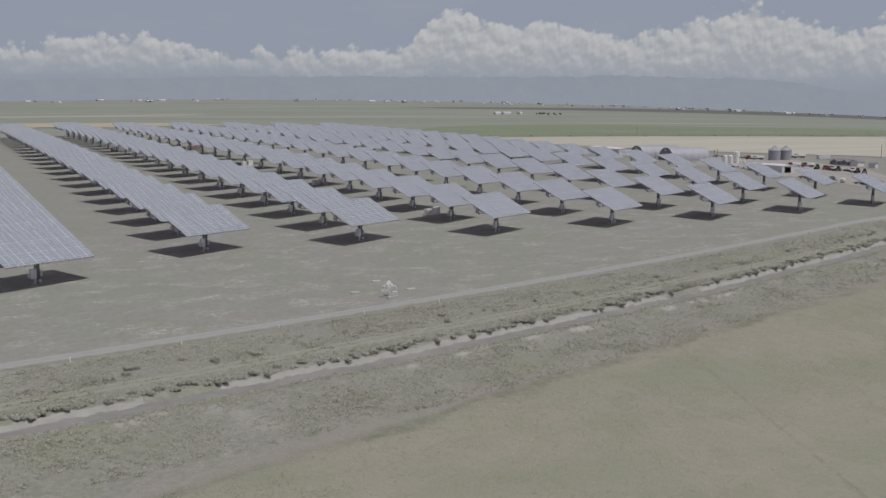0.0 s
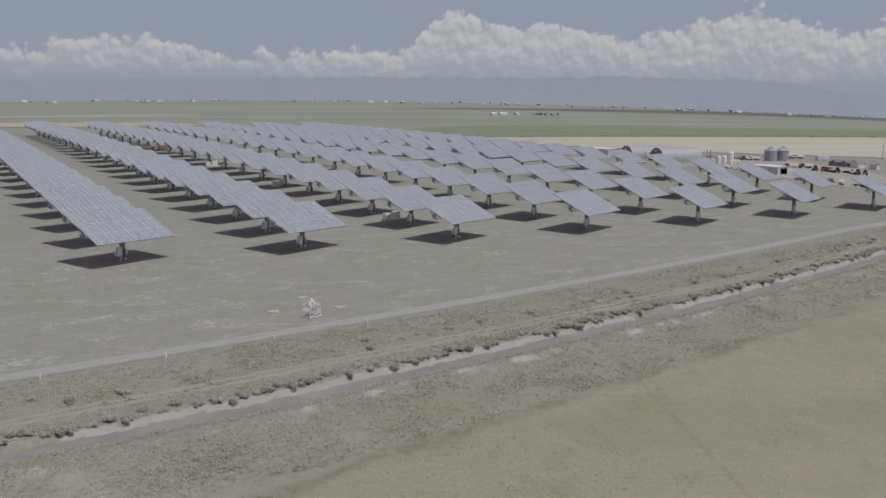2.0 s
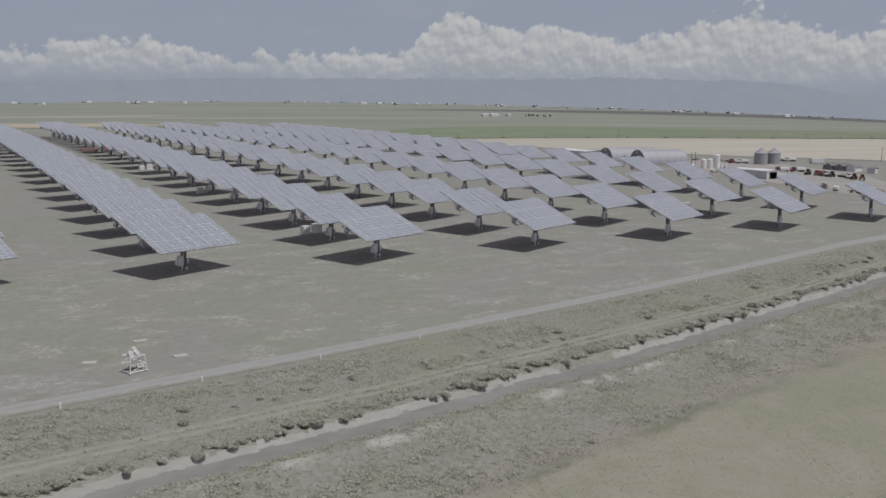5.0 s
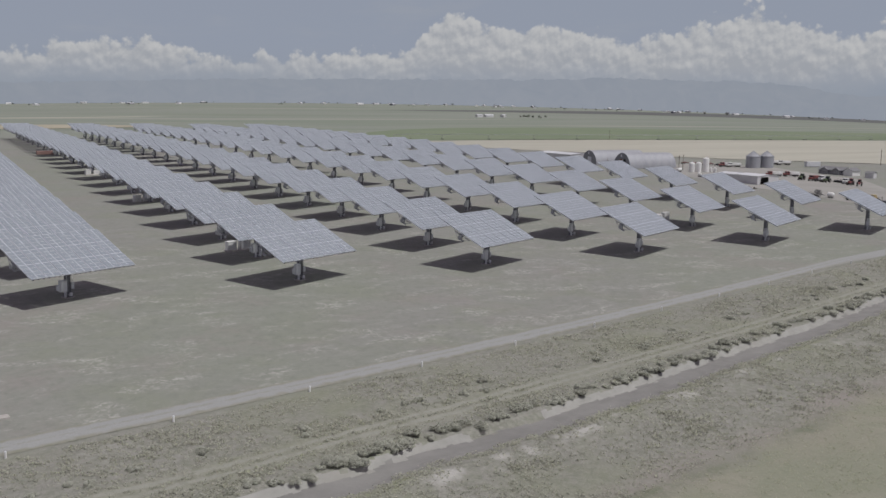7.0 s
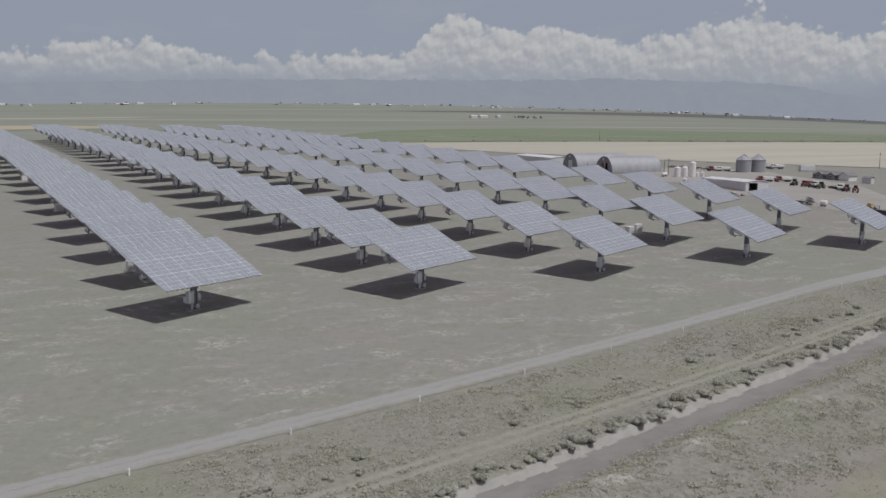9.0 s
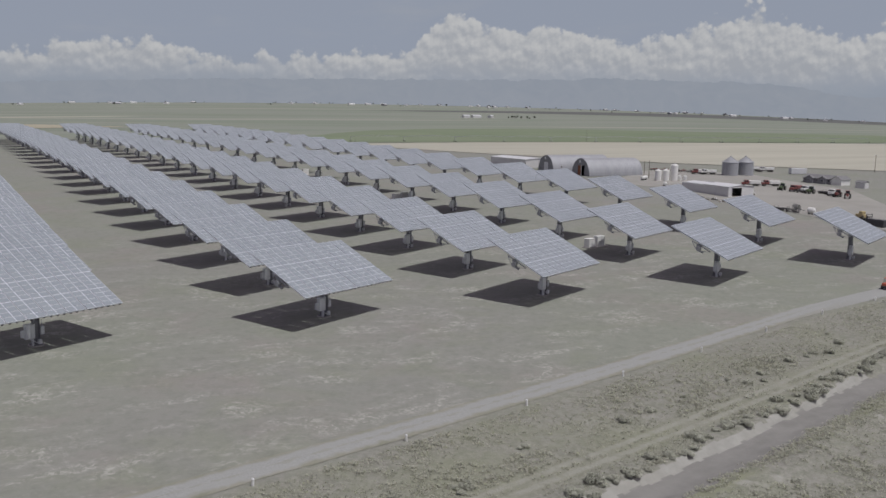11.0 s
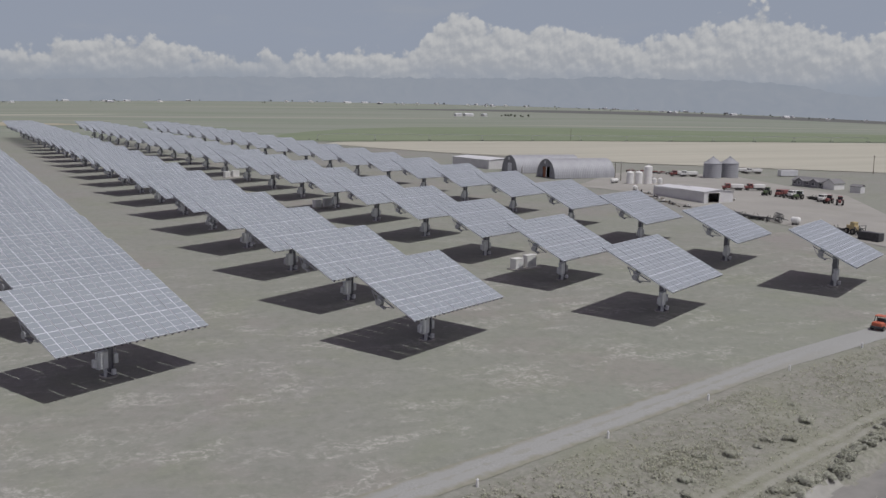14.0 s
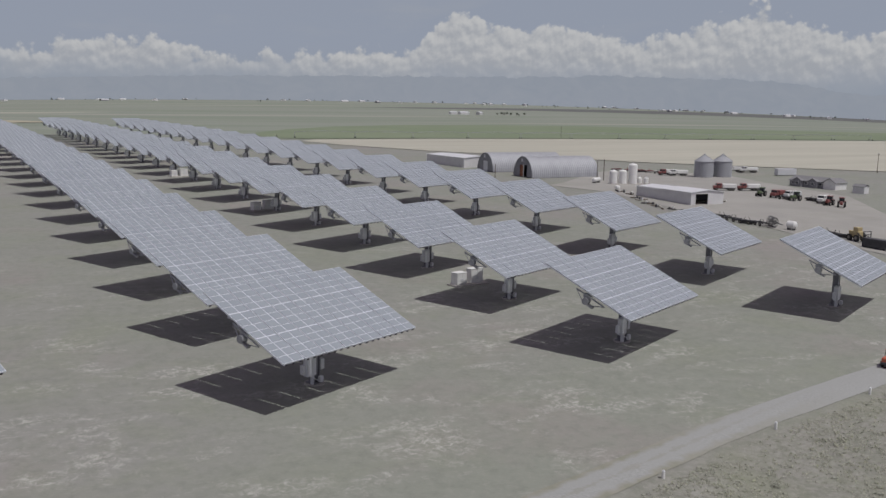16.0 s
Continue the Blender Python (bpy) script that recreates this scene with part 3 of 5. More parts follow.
def make_tracker(at, fine):
    t = empty("solar_tracker", at, "grey lens-panel solar tracker tilted on a steel post", "solar tracker", "solar trackers in rows")
    bm = bmesh.new()
    rod(bm, (0, 0, -0.6), (0, 0, 0.16), 1.2, seg=18)
    part("footing", bm, M_CONC, t, "round concrete footing")
    bm = bmesh.new()
    box(bm, (0.62, 0.74, 7.2), (0, 0, 3.8), bevel=0.04)
    for k in (-1, 1):
        box(bm, (0.10, 0.96, 7.2), (k * 0.37, 0, 3.8))
    box(bm, (1.5, 1.5, 0.16), (0, 0, 0.22))
    for k in range(4):
        box(bm, (0.06, 0.34, 0.5), (0, 0, 0.5), Matrix.Rotation(k * math.pi / 2, 4, "Z") @ Matrix.Translation((0, 0.55, 0)))
    part("post", bm, M_DARK, t, "dark weathered steel column with flanges")
    bm = bmesh.new()
    rod(bm, (0, 0, 7.2), (0, 0, 7.75), 0.72, seg=16)
    box(bm, (1.0, 1.0, 0.9), (0, 0, 8.0), bevel=0.12)
    part("drive_head", bm, M_STEEL, t)
    bm = bmesh.new()
    box(bm, (1.45, 0.70, 2.2), (-1.30, -0.55, 2.45), bevel=0.05)
    box(bm, (1.55, 0.80, 0.08), (-1.30, -0.55, 3.58))
    box(bm, (0.16, 0.5, 1.2), (-0.75, -0.40, 0.75))
    box(bm, (0.55, 0.5, 1.1), (-2.25, -0.40, 2.2), bevel=0.05)
    cabinet = part("cabinet", bm, M_CAB, t, "pale grey control cabinet")
    bm = bmesh.new()
    for k in (-1, 1):
        box(bm, (0.66, 0.05, 2.0), (-1.30 + k * 0.35, -0.92, 2.45), bevel=0.015)
    part("door", bm, M_CAB, cabinet)
    bm = bmesh.new()
    box(bm, (0.60, 0.55, 1.25), (0.82, -0.30, 2.3), bevel=0.04)
    box(bm, (0.52, 0.45, 0.7), (0.10, -0.95, 0.75), bevel=0.04)
    rod(bm, (0.98, -0.2, 2.8), (0.70, -0.2, 6.8), 0.05, seg=6)
    rod(bm, (-0.55, -0.55, 1.3), (-0.50, -0.50, 6.9), 0.06, seg=6)
    rod(bm, (-1.3, -0.6, 1.3), (-0.1, -0.9, 0.5), 0.06, seg=6)
    part("junction_box", bm, M_CAB, t)
    P = pose(0, 0, PIVOT, TILT, 0, 0)
    bm = bmesh.new()
    rod(bm, (-HALF_W + 0.3, 0, -0.75), (HALF_W - 0.3, 0, -0.75), 0.38, seg=12)
    part("torque_tube", bm, M_STEEL, t).matrix_basis = P
    bm = bmesh.new()
    for k in (-1, 1):
        rod(bm, (k * 0.5, 0, 7.3), (k * 1.1, 3.4, 9.3), 0.12, seg=8)
    part("tilt_actuator", bm, M_STEEL, t)
    for k in (-1, 1):
        bm = bmesh.new()
        x = k * (HALF_W - 0.25)
        box(bm, (0.14, 4.6, 0.22), (x, -0.7, -0.55), bevel=0.03)
        rod(bm, (x, 1.5, -0.6), (x, 0.1, -1.55), 0.06, seg=6)
        rod(bm, (x, -2.9, -0.6), (x, -0.9, -1.65), 0.06, seg=6)
        rod(bm, (x - 0.4, -0.4, -1.25), (x + 0.35, -0.4, -1.25), 0.48, seg=14)
        box(bm, (0.5, 1.5, 0.3), (x, -0.9, -1.55), bevel=0.04)
        part("end_frame", bm, M_STEEL, t, "braced end frame with a round drum").matrix_basis = P
    # unseen arms added under the gaps to block sun streaks at mid-panel
    for s in range(1, STRIPS):
        bm = bmesh.new()
        box(bm, (0.26, 5.8, 0.30), (-HALF_W + s * (STRIP_W + GAP) - GAP / 2, 0, -0.28))
        part("cross_arm", bm, M_STEEL, t).matrix_basis = P
    for s in range(STRIPS):
        bm = bmesh.new()
        box(bm, (STRIP_W, 2 * HALF_H, 0.16), (0, 0, 0.01))
        for k in (-1, 0, 1):
            box(bm, (0.16, 2 * HALF_H - 0.06, 0.18), (k * STRIP_W * 0.36, 0, -0.16))
        # dark hooks under the lower and upper edge, three to a strip
        n0 = len(bm.faces)
        for k in (-1, 0, 1):
            for e in (-1, 1):
                box(bm, (0.24, 0.08, 0.19), (k * STRIP_W * 0.333, e * (HALF_H + 0.02), -0.13))
        bm.faces.ensure_lookup_table()
        for f in bm.faces[n0:]:
            f.material_index = 2
        if not fine:
            for p in plate_places():
                n0 = len(bm.faces)
                plate(bm, *p)
                bm.faces.ensure_lookup_table()
                for f in bm.faces[n0:]:
                    f.material_index = 1
        ob = part("panel_strip", bm, [M_FRAME, M_LENS, M_HOOK], t)
        ob.matrix_basis = P @ pose(-HALF_W + s * (STRIP_W + GAP) + STRIP_W / 2, 0, 0)
        if fine:
            for p in plate_places():
                if "me" not in PLATE:
                    b2 = bmesh.new()
                    plate(b2, 0, 0, p[2], p[3])
                    first = part("lens_plate", b2, M_LENS, ob)
                    PLATE["me"] = first.data
                else:
                    first = new("lens_plate", PLATE["me"])
                    first.parent = ob
                first.matrix_basis = pose(p[0], p[1], 0)
    return t


PLATE = {}
FINE = {(3, 0), (4, 0), (5, 0), (6, 0), (7, 0), (5, 1), (6, 1)}
protos = {}
for c in range(8):
    for k in range(FIRST[c], LAST[c] + 1):
        x = c * PITCH_X + SHIFT[c]
        y = FRONT[c] + k * PITCH_Y
        m = pose(x, y, gz(x, y), 0, 0, FACE)
        fine = (c, k) in FINE
        if fine not in protos:
            protos[fine] = make_tracker(m, fine)
        else:
            copy_thing(protos[fine], m)

# ---------------------------------------------------------------- farmyard
M_CORR = Mat("corrugated_zinc", 0.62, 0.15)
_v = M_CORR.coords()
M_CORR.color(M_CORR.mix(M_CORR.step(M_CORR.noise(M_CORR.coords((0.4, 0.4, 0.1)), 1.0, 5), 0.3, 0.7), (0.30, 0.31, 0.33), (0.36, 0.37, 0.39)))
M_CORR = M_CORR.m
M_SHEET = worn("pale_metal_cladding", (0.60, 0.60, 0.60), 0.6, 0.0, 0.12, 0.3)
M_ROOFW = worn("white_metal_roof", (0.66, 0.67, 0.68), 0.45, 0.1, 0.1, 0.25)
M_ENDW = worn("grey_end_wall", (0.24, 0.245, 0.26), 0.7, 0.0, 0.3, 0.4)
M_RUST = worn("rusty_red_door", (0.26, 0.11, 0.06), 0.8, 0.0, 0.3, 0.6)
M_SIDING = worn("grey_siding", (0.22, 0.22, 0.235), 0.75, 0.0, 0.2, 0.6)
M_SHING = worn("grey_shingles", (0.20, 0.20, 0.205), 0.9, 0.0, 0.25, 1.2)
M_GLASS = worn("dark_window_glass", (0.03, 0.035, 0.045), 0.1, 0.0, 0.2, 1.0)
M_INSIDE = worn("dim_timber_interior", (0.10, 0.07, 0.065), 0.9, 0.0, 0.3, 0.5)
M_TYRE = worn("black_rubber", (0.025, 0.025, 0.025), 0.85, 0.0, 0.3, 3.0)
M_RED = worn("red_machine_paint", (0.22, 0.07, 0.065), 0.5, 0.0, 0.25, 1.5)
M_GRN = worn("green_machine_paint", (0.10, 0.14, 0.07), 0.5, 0.0, 0.25, 1.5)
M_YEL = worn("yellow_machine_paint", (0.42, 0.34, 0.18), 0.55, 0.0, 0.3, 1.5)
M_BLK = worn("dark_machine_steel", (0.07, 0.07, 0.075), 0.6, 0.3, 0.3, 1.5)
M_WOOD = worn("weathered_pole_wood", (0.14, 0.115, 0.09), 0.9, 0.0, 0.3, 1.5)
M_RIM = worn("dull_rim_paint", (0.20, 0.19, 0.17), 0.6, 0.0, 0.25, 2.0)
M_ORANGE = worn("orange_red_paint", (0.50, 0.13, 0.07), 0.45, 0.0, 0.2, 1.5)


def on_land(x, y, turn=0.0, up=0.12):
    return pose(x, y, gz(x, y) + up, 0, 0, turn)


def arch(half, rise, n=22):
    """Points of a pointed barn arch from one foot to the other."""
    for i in range(n + 1):
        a = math.pi * i / n
        yield -half * math.cos(a) * (1 - 0.10 * math.sin(a)), rise * math.sin(a) ** 0.82


def quonset(m, length, half, rise, label, open_door):
    t = empty("quonset_hut", m, label, "hangar", "arched steel huts")
    bm = bmesh.new()
    n, pts = int(length / 0.45), list(arch(half, rise))
    rings = []
    for i in range(n + 1):
        s = 1.0 + (0.006 if i % 2 else -0.006)
        rings.append([bm.verts.new((length * i / n, y * s, z * s)) for y, z in pts])
    for a, b in zip(rings, rings[1:]):
        for k in range(len(pts) - 1):
            bm.faces.new((a[k], b[k], b[k + 1], a[k + 1]))
    bmesh.ops.recalc_face_normals(bm, faces=bm.faces[:])
    bmesh.ops.solidify(bm, geom=bm.faces[:], thickness=0.12)
    part("roof_shell", bm, M_CORR, t, "corrugated zinc barrel roof")
    dw, dh = half * 0.42, rise * 0.58
    for x, door in ((0.35, open_door), (length - 0.5, False)):
        bm = bmesh.new()
        inner = [(y * 0.985, z * 0.985) for y, z in pts]
        for (y0, z0), (y1, z1) in zip(inner, inner[1:]):
            lo = 0.0
            if door and abs((y0 + y1) / 2) < dw:
                lo = dh
            if max(z0, z1) <= lo:
                continue
            q = [(y0, min(lo, z0)), (y1, min(lo, z1)), (y1, z1), (y0, z0)]
            if (Vector((*q[0], 0)) - Vector((*q[3], 0))).length < 1e-4 or (Vector((*q[1], 0)) - Vector((*q[2], 0))).length < 1e-4:
                q = q[:2] + q[2:3] if (q[0][1] == q[3][1]) else [q[0], q[1], q[3]]
            f = bm.faces.new([bm.verts.new((x, a, b)) for a, b in q])
        bmesh.ops.remove_doubles(bm, verts=bm.verts[:], dist=1e-4)
        bmesh.ops.solidify(bm, geom=bm.faces[:], thickness=0.15)
        part("end_wall", bm, M_ENDW, t, "dull grey end wall")
    if open_door:
        bm = bmesh.new()
        box(bm, (0.12, dw * 0.8, dh * 0.96), (0.55, -dw * 0.0 + dw * 0.55, dh * 0.48))
        part("door_leaf", bm, M_RUST, t, "rusty red sliding door, partly open")
        bm = bmesh.new()
        box(bm, (0.3, 0.35, dh), (0.2, -0.35, dh / 2), bevel=0.03)
        part("door_post", bm, M_WHITE, t)
        bm = bmesh.new()
        box(bm, (length * 0.8, half * 1.2, 0.08), (length * 0.45, 0, 0.06))
        part("floor_slab", bm, M_INSIDE, t)
    else:
        bm = bmesh.new()
        box(bm, (0.2, half * 0.5, rise * 0.55), (0.22, 0, rise * 0.275), bevel=0.03)
        part("door_leaf", bm, M_CAB, t, "pale closed sliding door")
    bm = bmesh.new()
    box(bm, (0.25, 1.0, 1.2), (0.2, half * 0.12, rise * 0.80), bevel=0.03)
    part("gable_vent", bm, M_CAB, t)
    return t


quonset(on_land(398.3, 197.0, -3), 31, 7.3, 8.0, "arched zinc hut with a rusty door half open", True)
quonset(on_land(398.0, 224.5, -3), 34, 7.0, 7.7, "arched zinc hut with a closed pale door", False)


def flat_barn(m, w, d, h, label, step=0.0, door=None):
    """Long low metal building: front at -y, w wide, d deep. door: (middle, width, height)."""
    t = empty("metal_shed", m, label, "shed")
    th = 0.2
    for name, sx, sy, px, py in (("side_wall", th, d - 2 * th, -w / 2 + th / 2, d / 2), ("side_wall", th, d - 2 * th, w / 2 - th / 2, d / 2), ("back_wall", w, th, 0, d - th / 2)):
        bm = bmesh.new()
        box(bm, (sx, sy, h + 0.6), (px, py, h / 2 - 0.3))
        n = int((sy if sx == th else sx) / 0.9)
        for k in range(n):
            o = (k + 0.5) / n - 0.5
            if sx == th:
                box(bm, (0.04, 0.10, h), (px + math.copysign(th / 2 + 0.02, px), py + o * sy, h / 2))
        part(name, bm, M_SHEET, t)
    bm = bmesh.new()
    if door:
        mid, dw, dh = door
        lo, hi = mid - dw / 2, mid + dw / 2
        box(bm, (lo + w / 2, th, h + 0.6), ((lo - w / 2) / 2, th / 2, h / 2 - 0.3))
        box(bm, (w / 2 - hi, th, h + 0.6), ((hi + w / 2) / 2, th / 2, h / 2 - 0.3))
        box(bm, (dw, th, h - dh), (mid, th / 2, dh + (h - dh) / 2))
    else:
        box(bm, (w, th, h + 0.6), (0, th / 2, h / 2 - 0.3))
    part("front_wall", bm, M_SHEET, t)
    if door:
        bm = bmesh.new()
        for k in (-1, 1):
            box(bm, (0.18, 0.12, dh), (mid + k * (dw / 2 + 0.09), -0.07, dh / 2))
        box(bm, (dw + 0.36, 0.12, 0.18), (mid, -0.07, dh + 0.09))
        part("door_frame", bm, M_WHITE, t)
        bm = bmesh.new()
        box(bm, (w - 0.6, d * 0.7, 0.06), (0, d * 0.38, 0.05))
        box(bm, (2.2, 4.0, 1.6), (mid - 0.4, 6.5, 0.9), bevel=0.2)
        box(bm, (1.8, 1.8, 1.0), (mid - 0.4, 7.0, 2.1), bevel=0.2)
        part("interior_floor", bm, M_INSIDE, t)
    # low gable roof, the rear part lower
    for y0, y1, dz in ((-0.3, d * 0.52, 0.0), (d * 0.52, d + 0.3, -step)) if step else ((-0.3, d + 0.3, 0.0),):
        bm = bmesh.new()
        for k in (-1, 1):
            vs = [bm.verts.new(p) for p in ((0, y0, h + 0.75 + dz), (0, y1, h + 0.75 + dz), (k * (w / 2 + 0.3), y1, h + 0.1 + dz), (k * (w / 2 + 0.3), y0, h + 0.1 + dz))]
            bm.faces.new(vs if k < 0 else vs[::-1])
        bmesh.ops.remove_doubles(bm, verts=bm.verts[:], dist=1e-4)
        bmesh.ops.recalc_face_normals(bm, faces=bm.faces[:])
        bmesh.ops.solidify(bm, geom=bm.faces[:], thickness=0.12)
        part("roof", bm, M_ROOFW, t, "white low-pitched metal roof")
        bm = bmesh.new()
        for y in (y0 + 0.35, y1 - 0.35):
            f = bm.faces.new([bm.verts.new(p) for p in ((-w / 2, y, h + dz - 0.02), (w / 2, y, h + dz - 0.02), (0, y, h + 0.62 + dz))])
        part("gable", bm, M_SHEET, t)
    return t


flat_barn(on_land(401.0, 100.5, -4), 12.6, 27, 3.7, "long low pale metal shed with an open door", 0.35, (-2.2, 4.8, 3.3))
flat_barn(on_land(407.0, 243.0, 2), 17, 32, 4.0, "long white flat-roofed metal store building")


def silo(m, r, h):
    t = empty("grain_silo", m, "ribbed zinc grain silo with a conical roof", "silo", "pair of grain silos")
    bm = bmesh.new()
    n, seg = 16, 40
    rings = []
    for i in range(n + 1):
        rr = r * (1.0 if i % 2 else 0.988)
        rings.append([bm.verts.new((rr * math.cos(2 * math.pi * k / seg), rr * math.sin(2 * math.pi * k / seg), h * i / n)) for k in range(seg)])
    for a, b in zip(rings, rings[1:]):
        for k in range(seg):
            bm.faces.new((a[k], a[(k + 1) % seg], b[(k + 1) % seg], b[k]))
    part("body", bm, M_CORR, t)
    bm = bmesh.new()
    rod(bm, (0, 0, h), (0, 0, h + 0.66 * r), r * 1.05, 0.45, seg=32)
    roof = part("roof", bm, M_CORR, t, "ribbed conical zinc roof")
    for k in range(16):
        a = 2 * math.pi * k / 16
        bm = bmesh.new()
        rod(bm, (r * 1.05 * math.cos(a), r * 1.05 * math.sin(a), h + 0.05), (0.45 * math.cos(a), 0.45 * math.sin(a), h + 0.68 * r), 0.05, seg=4)
        part("rib", bm, M_CORR, roof)
    bm = bmesh.new()
    rod(bm, (0, 0, h + 0.66 * r), (0, 0, h + 0.66 * r + 0.5), 0.5, 0.35, seg=14)
    part("cap", bm, M_STEEL, t)
    bm = bmesh.new()
    for k in (-0.22, 0.22):
        rod(bm, (-r - 0.12, k, 0), (-r - 0.12, k, h), 0.03, seg=5)
    for k in range(int(h / 0.4)):
        rod(bm, (-r - 0.12, -0.22, 0.3 + 0.4 * k), (-r - 0.12, 0.22, 0.3 + 0.4 * k), 0.02, seg=4)
    part("ladder", bm, M_STEEL, t)
    bm = bmesh.new()
    rod(bm, (0, 0, -0.5), (0, 0, 0.05), r + 0.35, seg=32)
    part("slab", bm, M_CONC, t)
    return t


silo(on_land(471.5, 173.5, 30), 3.9, 6.4)
silo(on_land(480.3, 172.0, 10), 3.9, 6.4)


def tank(m, r, h, label):
    t = empty("storage_tank", m, label, "tank", "white storage tanks")
    bm = bmesh.new()
    rod(bm, (0, 0, 0.1), (0, 0, h), r, seg=28)
    rod(bm, (0, 0, h), (0, 0, h + 0.18 * r), r, r * 0.8, seg=28)
    rod(bm, (0, 0, h + 0.18 * r), (0, 0, h + 0.32 * r), r * 0.8, r * 0.3, seg=28)
    part("body", bm, M_WHITE, t)
    bm = bmesh.new()
    rod(bm, (0, 0, h + 0.3 * r), (0, 0, h + 0.3 * r + 0.35), 0.28, seg=12)
    rod(bm, (r * 0.4, 0, h), (r * 0.4, 0, h + 0.9), 0.05, seg=6)
    part("hatch", bm, M_CAB, t)
    bm = bmesh.new()
    for z in (0.6, h * 0.5, h * 0.85):
        rod(bm, (0, 0, z), (0, 0, z + 0.07), r + 0.03, seg=28)
    part("hoop", bm, M_CAB, t)
    bm = bmesh.new()
    box(bm, (2 * r + 0.6, 2 * r + 0.6, 0.4), (0, 0, -0.1))
    part("plinth", bm, M_CONC, t)
    return t


tank(on_land(415.4, 162.7), 1.45, 4.5, "white upright storage tank")
tank(on_land(418.6, 161.2), 1.45, 4.6, "white upright storage tank")
tank(on_land(422.2, 159.8), 1.65, 6.9, "tall white upright storage tank")
tank(on_land(425.8, 160.0), 0.9, 1.9, "small white plastic tank")
tank(on_land(427.9, 158.8), 0.9, 1.9, "small white plastic tank")


def lying_tank(m, r, length, label):
    t = empty("fuel_tank", m, label, "tank")
    bm = bmesh.new()
    rod(bm, (-length / 2, 0, r + 0.35), (length / 2, 0, r + 0.35), r, seg=20)
    for k in (-1, 1):
        rod(bm, (k * length / 2, 0, r + 0.35), (k * (length / 2 + r * 0.4), 0, r + 0.35), r, r * 0.5, seg=20)
    part("drum", bm, M_WHITE, t)
    for k in (-1, 1):
        bm = bmesh.new()
        box(bm, (0.25, 1.5 * r, 0.6), (k * length * 0.33, 0, 0.25))
        part("cradle", bm, M_BLK, t)
    return t


lying_tank(on_land(411, 167, 20), 0.8, 4.0, "white lying fuel tank on cradles")
lying_tank(on_land(382.7, 52.9, 100), 0.95, 1.9, "short white lying tank by the scrap row")
lying_tank(on_land(399.5, 141.0, 60), 0.8, 1.6, "short white lying tank on bare ground")


def house(m):
    t = empty("house", m, "grey single-storey house with gabled dormers and shingles", "house")
    L, D, h = 19.0, 8.0, 2.7

    def gable(name, x0, x1, y0, y1, hh, rise, along, mat, roofmat):
        bm = bmesh.new()
        box(bm, (x1 - x0, y1 - y0, hh + 0.4), ((x0 + x1) / 2, (y0 + y1) / 2, hh / 2 - 0.2))
        cx, cy = (x0 + x1) / 2, (y0 + y1) / 2
        for e in (0, 1):
            if along == "x":
                q = [((x0, x1)[e], y0, hh), ((x0, x1)[e], y1, hh), ((x0, x1)[e], cy, hh + rise)]
            else:
                q = [(x0, (y0, y1)[e], hh), (x1, (y0, y1)[e], hh), (cx, (y0, y1)[e], hh + rise)]
            bm.faces.new([bm.verts.new(p) for p in q])
        part(name, bm, mat, t)
        bm = bmesh.new()
        o = 0.4
        for k in (-1, 1):
            if along == "x":
                q = [(x0 - o, cy, hh + rise + 0.08), (x1 + o, cy, hh + rise + 0.08), (x1 + o, cy + k * ((y1 - y0) / 2 + o), hh - 0.1), (x0 - o, cy + k * ((y1 - y0) / 2 + o), hh - 0.1)]
            else:
                q = [(cx, y0 - o, hh + rise + 0.08), (cx, y1 + o, hh + rise + 0.08), (cx + k * ((x1 - x0) / 2 + o), y1 + o, hh - 0.1), (cx + k * ((x1 - x0) / 2 + o), y0 - o, hh - 0.1)]
            bm.faces.new([bm.verts.new(p) for p in q])
        bmesh.ops.remove_doubles(bm, verts=bm.verts[:], dist=1e-4)
        bmesh.ops.recalc_face_normals(bm, faces=bm.faces[:])
        bmesh.ops.solidify(bm, geom=bm.faces[:], thickness=0.14)
        part("roof", bm, roofmat, t)

    gable("main_wall", -L / 2, L / 2 - 4.5, 0, D, h, 1.7, "x", M_SIDING, M_SHING)
    gable("wing_wall", L / 2 - 4.5, L / 2 + 0.5, -0.3, D - 0.5, h, 1.8, "y", M_WHITE, M_SHING)
    for x in (-5.5, 1.2):
        gable("porch_wall", x - 1.7, x + 1.7, -1.4, 0.0, h, 1.3, "y", M_SIDING, M_SHING)
    for x, y in ((-8.2, 0), (-5.5, -1.4), (-2.4, 0), (1.2, -1.4), (3.8, 0)):
        bm = bmesh.new()
        box(bm, (1.3, 0.10, 1.2), (x, y - 0.05, 1.6))
        w = part("window", bm, M_WHITE, t)
        bm = bmesh.new()
        box(bm, (1.06, 0.06, 0.96), (x, y - 0.10, 1.6))
        part("pane", bm, M_GLASS, w)
    bm = bmesh.new()
    box(bm, (1.0, 0.1, 2.05), (-0.7, -0.06, 1.05))
    part("door", bm, M_WHITE, t)
    return t


house(on_land(480.0, 127.0, -86) @ Matrix.Diagonal((1.0, 0.86, 0.86, 1)))


def small_shed(m):
    t = empty("garden_shed", m, "small pale shed with a pitched roof", "shed")
    bm = bmesh.new()
    box(bm, (3.4, 4.2, 2.6), (0, 0, 1.1))
    part("wall", bm, M_SHEET, t)
    bm = bmesh.new()
    for k in (-1, 1):
        box(bm, (2.1, 4.6, 0.12), (k * 0.9, 0, 2.72), Matrix.Rotation(k * 0.42, 4, "Y"))
    part("roof", bm, M_SHING, t)
    return t


small_shed(on_land(480.5, 106.5, 10))


